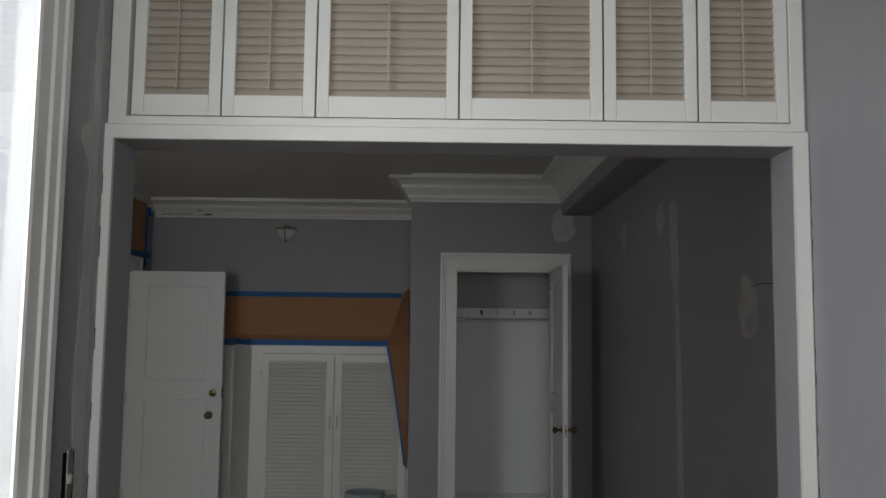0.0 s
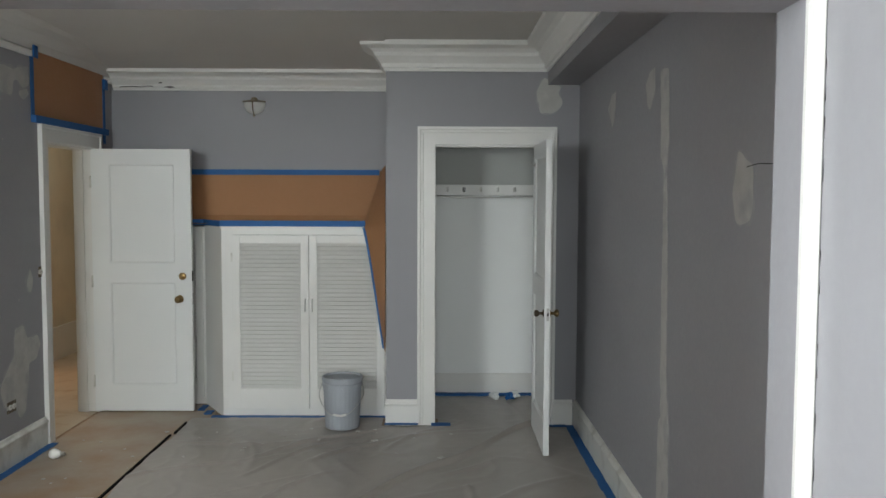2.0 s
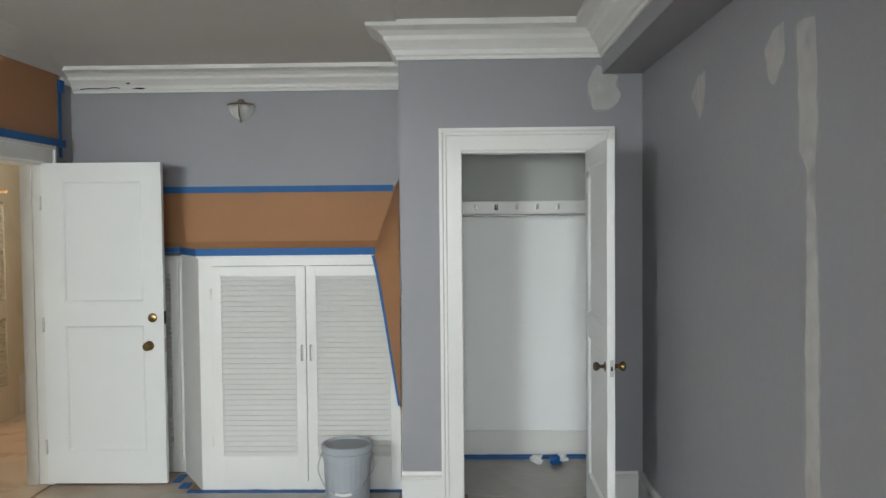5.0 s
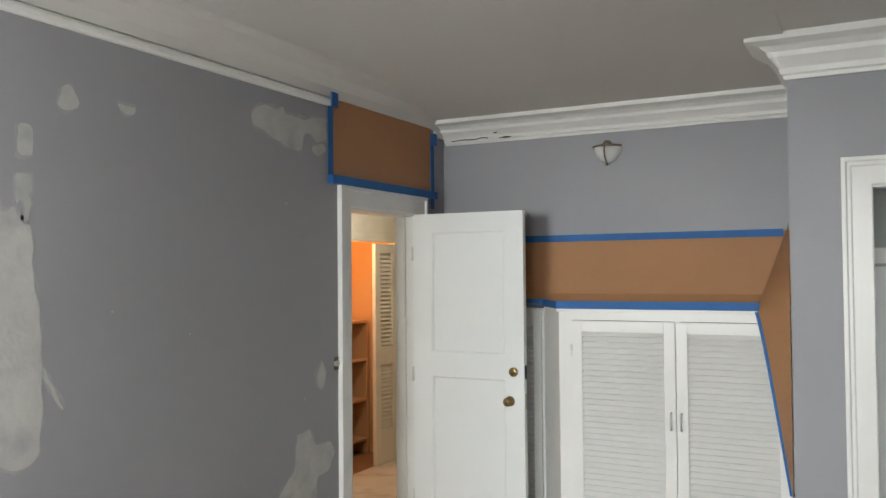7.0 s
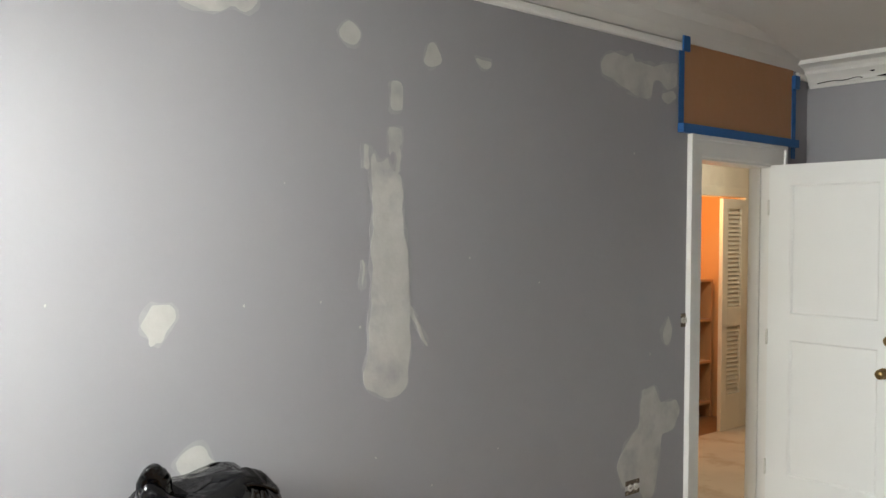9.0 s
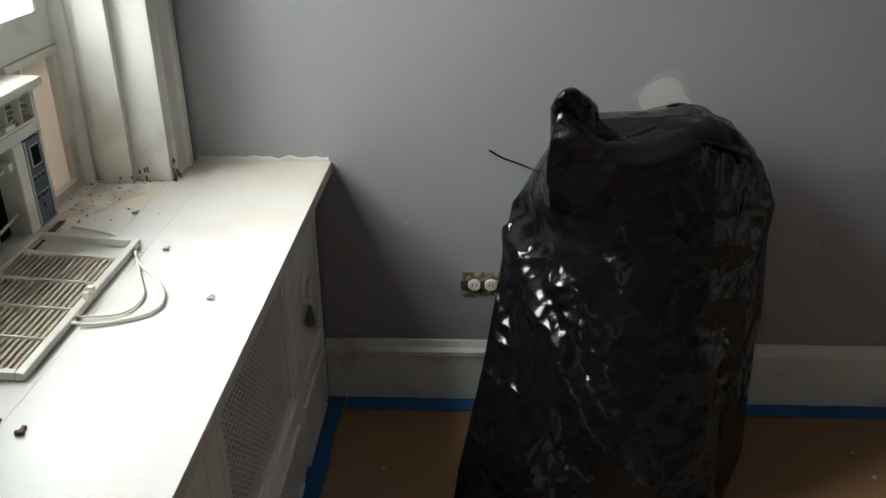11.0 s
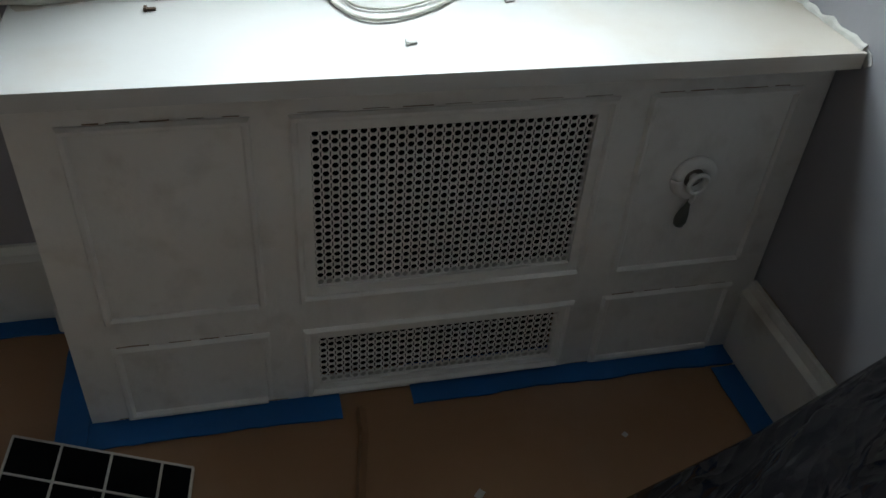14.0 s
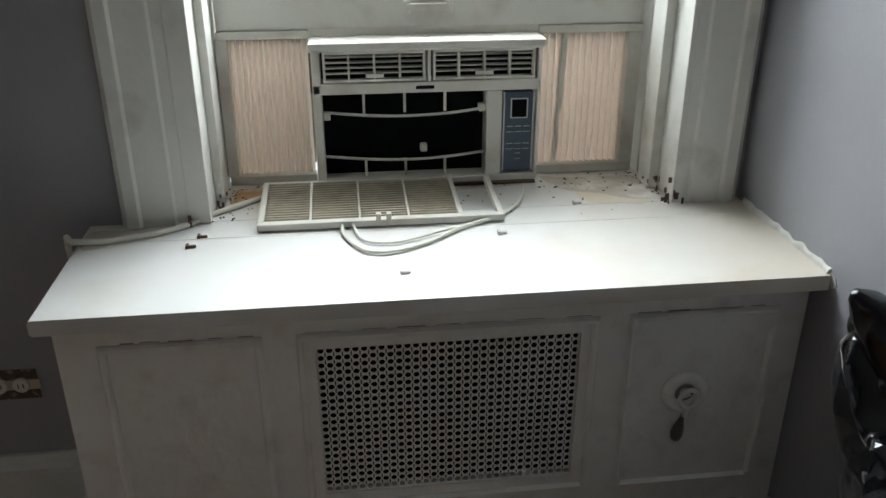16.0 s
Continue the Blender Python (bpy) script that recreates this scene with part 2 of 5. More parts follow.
def tube(points, radius, sides=8, bm=None, steps=8):
    """A round cable through the points."""
    bm = bm or bmesh.new()
    p = [Vector(q) for q in points]
    p = [p[0] * 2 - p[1]] + p + [p[-1] * 2 - p[-2]]
    line = []
    for a, b, c, d in zip(p, p[1:], p[2:], p[3:]):
        for k in range(steps):
            t = k / steps
            line.append(0.5 * ((2 * b) + (c - a) * t + (2 * a - 5 * b + 4 * c - d) * t * t + (3 * b - a - 3 * c + d) * t ** 3))
    line.append(p[-2])
    rings = []
    for i, q in enumerate(line):
        d = (line[min(i + 1, len(line) - 1)] - line[max(i - 1, 0)]).normalized()
        s = d.cross(Vector((0.13, 0.21, 1))).normalized()
        u = d.cross(s)
        rings.append([bm.verts.new(q + radius * (s * math.cos(a) + u * math.sin(a))) for a in [2 * math.pi * k / sides for k in range(sides)]])
    for a, b in zip(rings, rings[1:]):
        for k in range(sides):
            bm.faces.new((a[k], a[(k + 1) % sides], b[(k + 1) % sides], b[k]))
    bm.faces.new(rings[0])
    bm.faces.new(rings[-1][::-1])
    return bm


def lathe(prof, place, axis="Z", sides=28, bm=None):
    """A turned shape from (radius, height) pairs."""
    bm = bm or bmesh.new()
    turn = {"Z": Matrix(), "Y": Matrix.Rotation(radians(90), 4, "X"), "-Y": Matrix.Rotation(radians(90), 4, "X"), "X": Matrix.Rotation(radians(90), 4, "Y")}[axis]
    rings = []
    for r, h in prof:
        rings.append([bm.verts.new(Vector(place) + turn @ Vector((r * math.cos(a), r * math.sin(a), h))) for a in [2 * math.pi * k / sides for k in range(sides)]])
    for a, b in zip(rings, rings[1:]):
        for k in range(sides):
            bm.faces.new((a[k], a[(k + 1) % sides], b[(k + 1) % sides], b[k]))
    bm.faces.new(rings[0][::-1])
    bm.faces.new(rings[-1])
    return bm


def blob(outline, place, thick=0.002, rough=0.012, seed=1):
    """A thin ragged patch of filler; place maps (a, b, d) into the world."""
    rnd = random.Random(seed)
    pts = []
    for (a0, b0), (a1, b1) in zip(outline, outline[1:] + outline[:1]):
        n = max(2, int(math.hypot(a1 - a0, b1 - b0) / 0.02))
        for k in range(n):
            t = k / n
            pts.append((a0 + (a1 - a0) * t + rnd.uniform(-rough, rough) * 0.5, b0 + (b1 - b0) * t + rnd.uniform(-rough, rough) * 0.5))
    pts = [((pts[i - 1][0] + 2 * p[0] + pts[(i + 1) % len(pts)][0]) / 4, (pts[i - 1][1] + 2 * p[1] + pts[(i + 1) % len(pts)][1]) / 4) for i, p in enumerate(pts)]
    bm = bmesh.new()
    top = [bm.verts.new(place(a, b, thick)) for a, b in pts]
    low = [bm.verts.new(place(a, b, 0.0)) for a, b in pts]
    f = bm.faces.new(top)
    f.normal_update()
    for k in range(len(pts)):
        j = (k + 1) % len(pts)
        bm.faces.new((top[k], low[k], low[j], top[j]))
    bmesh.ops.triangulate(bm, faces=[f])
    return bm


def sharing(name, mesh, place, parent):
    ob = new(name, mesh)
    ob.location = place
    return link_to(ob, parent)


def data_of(name, bm, material):
    me = bpy.data.meshes.new(name)
    bmesh.ops.recalc_face_normals(bm, faces=bm.faces)
    bm.to_mesh(me)
    bm.free()
    me.materials.append(material)
    return me


# ---- plan ----
XL, XR = -1.947, 1.697          # room side walls
YW, YF, YC = 0.93, 6.09, 5.315  # window wall, far wall, closet front
ZC = 2.762                      # ceiling
SX = 1.47                       # soffit's face


def structure(name, bm, material, label=""):
    return tagged(part(name, bm, material), label, "", "", "structure")


structure("floor", box(-5.0, 2.2, -2.9, 9.2, -0.12, 0.0), WOODF, "old timber floor under protective paper")
left = structure("wall_west", boxes([(-2.10, XL, 0.55, 4.93, 0, 2.95), (-2.10, XL, 4.93, 5.69, 2.03, 2.95), (-2.10, XL, 5.69, 6.4, 0, 2.95)]), GREY, "grey painted wall with patches of filler")
far = structure("wall_north", box(XL, 0.31, YF, YF + 0.15, 0, 2.95), GREY, "grey painted wall above the low cabinet")
right = structure("wall_east", box(XR, XR + 0.15, 0.93, YC, 0, 2.95), GREY, "grey painted wall with a filled joint")
closet_wall = structure("wall_closet_front", boxes([(0.31, 0.667, YC, 5.43, 0, 2.95), (1.405, XR + 0.15, YC, 5.43, 0, 2.95), (0.667, 1.405, YC, 5.43, 2.045, 2.95)]), GREY, "grey painted wall round the closet doorway")
structure("wall_closet_side", box(0.31, 0.45, 5.43, YF + 0.15, 0, 2.95), GREY)
structure("wall_closet_lining", boxes([(0.45, 1.56, 6.27, 6.35, 0, 2.6), (0.45, 0.46, 5.43, 6.27, 0, 2.6), (1.55, 1.56, 5.43, 6.27, 0, 2.6), (0.45, 1.56, 5.43, 6.27, 2.52, 2.6)]), CLOSETWHITE, "white painted closet inside")
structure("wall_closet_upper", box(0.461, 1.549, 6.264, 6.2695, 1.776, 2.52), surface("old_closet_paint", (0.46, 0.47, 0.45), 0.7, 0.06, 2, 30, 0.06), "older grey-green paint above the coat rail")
window_wall = structure("wall_south_window", boxes([(-2.10, -1.83, 0.60, YW, 0, 2.95), (-0.85, -0.36, 0.60, YW, 0, 2.95), (-1.83, -0.85, 0.60, YW, 0, 0.70), (-1.83, -0.85, 0.60, YW, 2.38, 2.95)]), GREY, "grey painted window wall")
structure("wall_opening", boxes([(-0.36, -0.215, 0.80, YW, 0, 2.95), (1.355, XR + 0.15, 0.80, YW, 0, 2.95), (-0.215, 1.355, 0.80, YW, 2.04, 2.08), (-0.215, 1.355, 0.885, YW, 2.08, 2.95)]), GREY, "grey painted wall of the wide opening")
alc_l = structure("wall_alcove_west", boxes([(-0.36, -0.235, -2.7, -0.80, 0, 2.95), (-0.36, -0.235, 0.52, 0.80, 0, 2.95), (-0.36, -0.235, -0.80, 0.52, 0, 1.22), (-0.36, -0.235, -0.80, 0.52, 2.5, 2.95)]), GREY, "lavender grey wall with filler beside the opening")
structure("wall_alcove_east", boxes([(1.385, 1.5, -2.7, 0.69, 0, 2.95), (1.391, 1.5, 0.69, 0.80, 0, 2.95)]), GREY)
# unseen opening added behind the camera to hold the fill lamp
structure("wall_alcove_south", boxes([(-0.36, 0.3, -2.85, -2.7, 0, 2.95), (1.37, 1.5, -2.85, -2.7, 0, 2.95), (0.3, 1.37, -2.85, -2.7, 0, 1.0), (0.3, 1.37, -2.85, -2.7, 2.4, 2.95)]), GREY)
structure("ceiling", boxes([(-2.1, 1.85, 0.80, 6.24, ZC, 2.95), (-0.36, 1.5, -2.85, 0.80, ZC, 2.95)]), CEIL, "off-white plaster ceiling")
structure("ceiling_soffit", box(SX, XR, YW, YC, 2.475, ZC), GREY, "grey boxed beam along the wall")

# hallway beyond the open door
structure("wall_hall_west", boxes([(-3.32, -3.2, 4.2, 6.35, 0, 2.6), (-3.32, -3.2, 7.62, 9.0, 0, 2.6), (-3.32, -3.2, 6.35, 7.62, 1.93, 2.6)]), HALLWALL, "cream patched hallway wall")
structure("wall_hall_ends", boxes([(-3.2, -2.1, 4.05, 4.2, 0, 2.6), (-3.2, -2.1, 9.0, 9.15, 0, 2.6), (-2.10, -2.0, 6.4, 9.0, 0, 2.6), (-2.0, XL, 6.24, 6.4, 0, 2.6)]), HALLWALL)
structure("ceiling_hall", box(-4.4, -2.1, 4.05, 9.15, 2.6, 2.7), CEIL)
structure("wall_hall_closet", boxes([(-4.25, -4.15, 6.0, 8.0, 0, 2.6), (-4.15, -3.32, 6.2, 6.3, 0, 2.6), (-4.15, -3.32, 7.66, 7.76, 0, 2.6)]), ORANGEWOOD, "warm lit closet walls off the hallway")

# ---- cornices, baseboards, casings ----
def crown(z0, z1):
    """The cornice's profile between two heights."""
    return [(u, z0 + (z1 - z0) * h) for u, h in ((0, 0), (0.012, 0), (0.016, 0.09), (0.028, 0.13), (0.034, 0.26), (0.05, 0.37), (0.075, 0.51), (0.082, 0.63), (0.11, 0.75), (0.15, 0.80), (0.17, 0.83), (0.17, 1), (0, 1))]


structure("cornice", sweep([(0.31, YF - 0.02), (0.31, YC), (SX, YC), (SX, YW)], crown(2.568, ZC)), WHITE, "white stepped plaster cornice")
structure("cornice_recess", sweep([(XL + 0.02, YF), (0.305, YF)], crown(2.52, 2.672)), WHITE, "white stepped plaster cornice, cracked")
# added slope closes the gap between ceiling and the lower recess cornice
bm = bmesh.new()
p = [(4.75, ZC + 0.001), (5.1, 2.752), (5.5, 2.724), (5.95, 2.668), (YF, 2.664), (YF, ZC + 0.02)]
a, b = [bm.verts.new((XL, y, z)) for y, z in p], [bm.verts.new((0.312, y, z)) for y, z in p]
bm.faces.new(a), bm.faces.new(b)
for k in range(6):
    bm.faces.new((a[k], a[(k + 1) % 6], b[(k + 1) % 6], b[k]))
structure("ceiling_recess", bm, CEIL, "sloped ceiling piece added down to the recess cornice")
structure("picture_rail", sweep([(XL, YW), (XL, 4.74)], [(0, 2.566), (0.018, 2.568), (0.024, 2.578), (0.024, 2.594), (0.018, 2.606), (0, 2.608)]), WHITE, "thin white picture rail under the cove")
structure("picture_rail_end", sweep([(XL, 5.94), (XL, YF)], [(0, 2.566), (0.018, 2.568), (0.024, 2.578), (0.024, 2.594), (0.018, 2.606), (0, 2.608)]), WHITE)
COVE = [(0, 2.611), (0.012, 2.614), (0.03, 2.66), (0.07, 2.71), (0.13, 2.738), (0.16, ZC), (0, ZC)]
structure("cornice_cove", sweep([(XL, YW), (XL, YF)], COVE), CEIL, "plain coved plaster cornice")
BASE = [(0, 0), (0.02, 0), (0.02, 0.15), (0.027, 0.156), (0.027, 0.168), (0.016, 0.178), (0.01, 0.195), (0, 0.195)]
structure("baseboard_west", sweep([(XL, 1.255), (XL, 4.81)], BASE), OLDWHITE, "chipped white baseboard")
structure("baseboard_south", sweep([(-0.215, YW), (-0.64, YW)], BASE), OLDWHITE)
structure("baseboard_east", sweep([(XR, YC), (XR, YW)], BASE), OLDWHITE, "cream baseboard with moulded cap")
structure("baseboard_closet_left", sweep([(0.305, YC), (0.537, YC)], BASE), WHITE)
structure("baseboard_closet_right", sweep([(1.535, YC), (XR - 0.028, YC)], BASE), WHITE)
structure("baseboard_closet_inside", box(0.46, 1.55, 6.252, 6.27, 0, 0.19, 0.003), WHITE)
CASING = [(0, 0), (0, 0.016), (0.006, 0.02), (0.085, 0.02), (0.092, 0.026), (0.105, 0.026), (0.112, 0.034), (0.13, 0.034), (0.13, 0)]
structure("door_casing_closet", sweep([(1.405, 0), (1.405, 2.045), (0.667, 2.045), (0.667, 0)], CASING, lambda a, b, d: (a, YC - d, b)), WHITE, "white moulded closet door casing")
structure("door_jamb_closet", boxes([(0.655, 0.667, YC, 5.43, 0, 2.045), (1.405, 1.417, YC, 5.43, 0, 2.045), (0.667, 1.405, YC + 0.002, 5.43, 2.033, 2.046)]), WHITE)
CAS2 = [(0, 0), (0, 0.014), (0.008, 0.018), (0.09, 0.018), (0.095, 0.03), (0.115, 0.03), (0.115, 0)]
structure("door_casing_entry", sweep([(4.93, 0), (4.93, 2.03), (5.69, 2.03), (5.69, 0)], [(-u, d) for u, d in CAS2], lambda a, b, d: (XL + d, a, b)), WHITE, "white painted entry door casing with chipped edge")
structure("door_jamb_entry", boxes([(-2.10, XL, 4.918, 4.932, 0, 2.03), (-2.10, XL, 5.688, 5.702, 0, 2.03), (-2.10, XL, 4.932, 5.688, 2.018, 2.032), (-2.08, -2.02, 5.672, 5.688, 0, 2.018)]), WHITE)
structure("opening_casing", sweep([(1.355, 0), (1.355, 2.04), (-0.215, 2.04), (-0.215, 0)], [(0, 0), (0, 0.012), (0.032, 0.012), (0.037, 0.006), (0.037, 0)], lambda a, b, d: (a, 0.80 - d, b)), WHITE, "white painted edge of the wide opening")

# ---- floor coverings ----
def wrinkled(x0, x1, y0, y1, nx, ny, height, keep=lambda x, y: True, edge=0.0):
    bm = bmesh.new()
    grid = {}
    for i in range(nx + 1):
        for j in range(ny + 1):
            x, y = x0 + (x1 - x0) * i / nx, y0 + (y1 - y0) * j / ny
            if keep(x, y):
                wob = edge * noise.noise((y * 2.3, 4.1, 0)) * (1 - i / nx) ** 3
                grid[i, j] = bm.verts.new((x + wob, y, height(x, y)))
    for i in range(nx):
        for j in range(ny):
            c = [(i, j), (i + 1, j), (i + 1, j + 1), (i, j + 1)]
            if all(k in grid for k in c):
                bm.faces.new([grid[k] for k in c])
    return bm


def paper_height(x, y):
    return 0.003 + 0.002 * noise.noise((x * 1.5, y * 1.5, 0.3)) + 0.0012


FOLDS = []
frnd = random.Random(3)
for k in range(26):
    FOLDS.append((frnd.uniform(-0.9, 1.5), frnd.uniform(2.6, 5.2), math.radians(frnd.gauss(48, 22)), frnd.uniform(0.25, 0.8), frnd.uniform(0.012, 0.03), frnd.uniform(0.006, 0.017)))


def folds(x, y):
    h = 0.0
    for cx, cy, a, l, w, k in FOLDS:
        u = (x - cx) * math.cos(a) + (y - cy) * math.sin(a)
        if abs(u) < l:
            v = -(x - cx) * math.sin(a) + (y - cy) * math.cos(a) + 0.04 * math.sin(u * 5 + cx * 9)
            h = max(h, k * (1 - (u / l) ** 2) * math.exp(-(v / w) ** 2))
    return h


def sheet_height(x, y):
    n = noise.noise((x * 1.2 + 3, y * 1.2, 1.7))
    ridge = max(0, 1 - abs(noise.noise((x * 2.1 + y * 1.4, y * 1.1 - x * 0.6, 5.0))) * 9)
    long = math.exp(-((y - 4.09 - (x - 0.48) * 1.38 + 0.05 * math.sin(x * 9)) / 0.035) ** 2)
    up = math.exp(-((x - 0.93 + (y - 3.3) * 0.1) / 0.02) ** 2) * (1 if y < 4.0 else 0)
    fine = max(0, 1 - abs(noise.noise((x * 6, y * 5, 2.0))) * 7)
    return 0.010 + 0.003 * n + 0.012 * ridge * max(0, n + 0.4) + 0.032 * long + 0.014 * up + 0.002 * fine + folds(x, y)


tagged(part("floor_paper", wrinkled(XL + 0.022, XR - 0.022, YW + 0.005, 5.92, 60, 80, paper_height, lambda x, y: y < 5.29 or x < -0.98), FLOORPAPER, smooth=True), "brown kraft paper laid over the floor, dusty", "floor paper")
tagged(part("hall_floor_paper", box(-3.19, -1.95, 4.3, 8.9, 0.001, 0.004), HALLPAPER), "brown paper on the hallway floor", "floor paper")
tagged(part("drop_sheet", wrinkled(-1.15, XR - 0.075, 2.3, 6.24, 190, 220, sheet_height, lambda x, y: y < 5.50 and x < 0.29 or y < 5.29 or 0.68 < x < 1.39 or y > 5.45 and 0.47 < x < 1.54, 0.05), SHEET, smooth=True), "creased translucent grey plastic drop sheet on the floor", "drop sheet")
tagged(part("floor_gap_strip", boxes([(-1.182, -1.168, 2.3, 5.02, 0.004, 0.017), (-1.164, -1.152, 5.06, 5.33, 0.004, 0.021)]), DARK), "dark narrow strip between paper and drop sheet", "floor strip")


def ribbon(x0, x1, y0, y1, z0, z1, seed=0.0):
    """A strip of tape with a ragged, slightly puckered edge."""
    along = x1 - x0 > y1 - y0
    l0, l1, w0, w1 = (x0, x1, y0, y1) if along else (y0, y1, x0, x1)
    n, bm, rows = max(4, int((l1 - l0) / 0.025)), bmesh.new(), []
    for k in range(n + 1):
        l = l0 + (l1 - l0) * k / n
        e0, e1 = 0.004 * noise.noise((l * 9, seed, 0)), 0.006 * noise.noise((l * 7, seed, 5)) + 0.003 * noise.noise((l * 31, seed, 8))
        row = []
        for j in range(4):
            w = (w0 + e0 * (j == 0)) + (w1 + e1 - w0) * j / 3
            z = z1 + 0.0022 * abs(noise.noise((l * 16, w * 30, seed)))
            row.append(bm.verts.new((l, w, z) if along else (w, l, z)))
        row += [bm.verts.new((*row[q].co.xy, z0)) for q in (3, 0)]
        rows.append(row)
    for a, b in zip(rows, rows[1:]):
        for j in range(6):
            bm.faces.new((a[j], a[(j + 1) % 6], b[(j + 1) % 6], b[j]))
    bm.faces.new(rows[0]), bm.faces.new(rows[-1][::-1])
    return bm


def tape(rows, label):
    for r in rows:
        tagged(part("masking_tape", ribbon(*r, seed=r[0] * 3 + r[2]), TAPE), label, "tape", "blue masking tapes")


tape([(XL + 0.021, XL + 0.075, 1.31, 4.84, 0.007, 0.009)], "blue masking tape on floor along the baseboard")
tape([(XR - 0.08, XR - 0.021, YW + 0.1, 5.29, 0.009, 0.012)], "blue masking tape on floor along the baseboard")
tape([(-0.95, 0.30, 5.50, 5.558, 0.006, 0.009)], "blue masking tape on floor before the cabinet")
tape([(-1.02, -0.93, 5.49, 5.545, 0.008, 0.014), (-1.10, -1.045, 5.58, 5.68, 0.008, 0.016), (-1.18, -1.13, 5.70, 5.86, 0.008, 0.013)], "crumpled blue masking tape by the cabinet corner")
tape([(0.30, 0.545, 5.25, 5.292, 0.022, 0.025)], "blue masking tape on floor along the closet wall")
tape([(1.50, XR - 0.08, 5.235, 5.29, 0.012, 0.016)], "blue masking tape on floor along the closet wall")
tape([(0.47, 1.54, 6.19, 6.25, 0.008, 0.026)], "blue masking tape along the closet's back")
tape([(0.64, 0.78, 5.22, 5.30, 0.024, 0.027)], "blue masking tape at the closet threshold")
tape([(-1.93, -1.24, 1.19, 1.30, 0.006, 0.009), (-1.10, -0.62, 1.20, 1.31, 0.006, 0.009)], "wide blue masking tape along the radiator cover")
tape([(-0.64, -0.585, 0.95, 1.33, 0.010, 0.013), (-0.585, -0.22, 0.951, 1.0, 0.008, 0.011)], "blue masking tape round the cover's corner")

# masking paper over the doorway
over = thing("masking_paper", (XL, 5.3, 2.16), "brown masking paper taped above the entry door", "paper")
part("paper_sheet", box(XL + 0.002, XL + 0.006, 4.74, 5.90, 2.165, 2.63), KRAFT, over)
part("tape_strip", boxes([(XL + 0.004, XL + 0.0395, 4.72, 5.92, 2.146, 2.192)]), TAPE, over, "blue masking tape")
part("tape_strip", box(XL + 0.006, XL + 0.010, 4.72, 4.765, 2.192, 2.575), TAPE, over, "blue masking tape")
part("tape_strip", box(XL + 0.006, XL + 0.010, 5.885, 5.93, 2.08, 2.58), TAPE, over, "blue masking tape")
part("tape_strip", box(XL + 0.025, XL + 0.035, 4.72, 4.78, 2.56, 2.64, 0.003), TAPE, over, "crumpled blue tape end")
part("tape_strip", box(XL + 0.015, XL + 0.03, 5.88, 5.94, 2.50, 2.58, 0.003), TAPE, over, "crumpled blue tape end")

# ---- entry door ----
def panel_door(root, w, h, t, panels, material, m):
    """A slab with recessed, moulded panels; local x along the width, y the thickness (front at 0), z up."""
    bm = bmesh.new()
    xs = sorted({0.0, w, *[p[0] for p in panels], *[p[1] for p in panels]})
    zs = sorted({0.0, h, *[p[2] for p in panels], *[p[3] for p in panels]})
    for x0, x1 in zip(xs, xs[1:]):
        for z0, z1 in zip(zs, zs[1:]):
            if not any(p[0] <= x0 and x1 <= p[1] and p[2] <= z0 and z1 <= p[3] for p in panels):
                box(x0, x1, 0, t, z0, z1, bm=bm)
    bmesh.ops.remove_doubles(bm, verts=bm.verts, dist=0.0005)
    bm.transform(m)
    part("stile_frame", bm, material, root)
    for x0, x1, z0, z1 in panels:
        part("panel", box(x0, x1, 0.012, t - 0.012, z0, z1, m=m), material, root)
        for side in (0, 1):
            ring = sweep([(x0, z0), (x0, z1), (x1, z1), (x1, z0), (x0, z0 + 0.0001)], [(0, 0.012), (0, 0.003), (0.006, 0.0025), (0.016, 0.0105), (0.016, 0.012)],
                         (lambda a, b, d: (a, d, b)) if side == 0 else (lambda a, b, d: (a, t - d, b)))
            ring.transform(m)
            part("panel_moulding", ring, material, root)


door = thing("entry_door", (-1.58, 5.69, 0.012), "white two-panel wooden door standing open", "door")
dm = Matrix.Translation((-1.955, 5.665, 0.016))
panel_door(door, 0.755, 2.012, 0.04, [(0.13, 0.635, 0.2, 1.0), (0.13, 0.635, 1.14, 1.90)], COOLWHITE, dm)
KNOB = [(0.030, 0), (0.030, 0.004), (0.012, 0.008), (0.010, 0.028), (0.022, 0.036), (0.027, 0.048), (0.022, 0.058), (0.008, 0.062)]
part("knob", lathe(KNOB, (-1.293, 5.665, 0.885), "Y"), BRASS, door, "brass door knob", True)
part("deadbolt", lathe([(0.028, 0), (0.028, 0.01), (0.02, 0.014), (0.008, 0.015)], (-1.268, 5.665, 1.06), "Y"), BRASS, door, "brass deadbolt rose", True)
part("lock_plate", box(-1.2005, -1.198, 5.672, 5.698, 1.02, 1.10), DARK, door)
part("lock_plate", box(-1.2005, -1.198, 5.672, 5.698, 0.84, 0.93), STEEL, door)
for z in (0.25, 1.02, 1.78):
    part("hinge", lathe([(0.007, -0.045), (0.007, 0.045)], (-1.956, 5.658, z), "Z", 10), OLDWHITE, door, "painted-over hinge", True)

# ---- closet door ----
cdoor = thing("closet_door", (1.385, 4.9, 0.012), "white panelled closet door standing open at right angles", "door")
cm = Matrix.Translation((1.405, 5.285, 0.018)) @ Matrix.Rotation(radians(-90.5), 4, "Z")
panel_door(cdoor, 0.745, 2.018, 0.036, [(0.1, 0.645, 0.2, 0.98), (0.1, 0.645, 1.11, 1.93)], COOLWHITE, Matrix.Translation((-0.036, 0, 0)) @ cm)
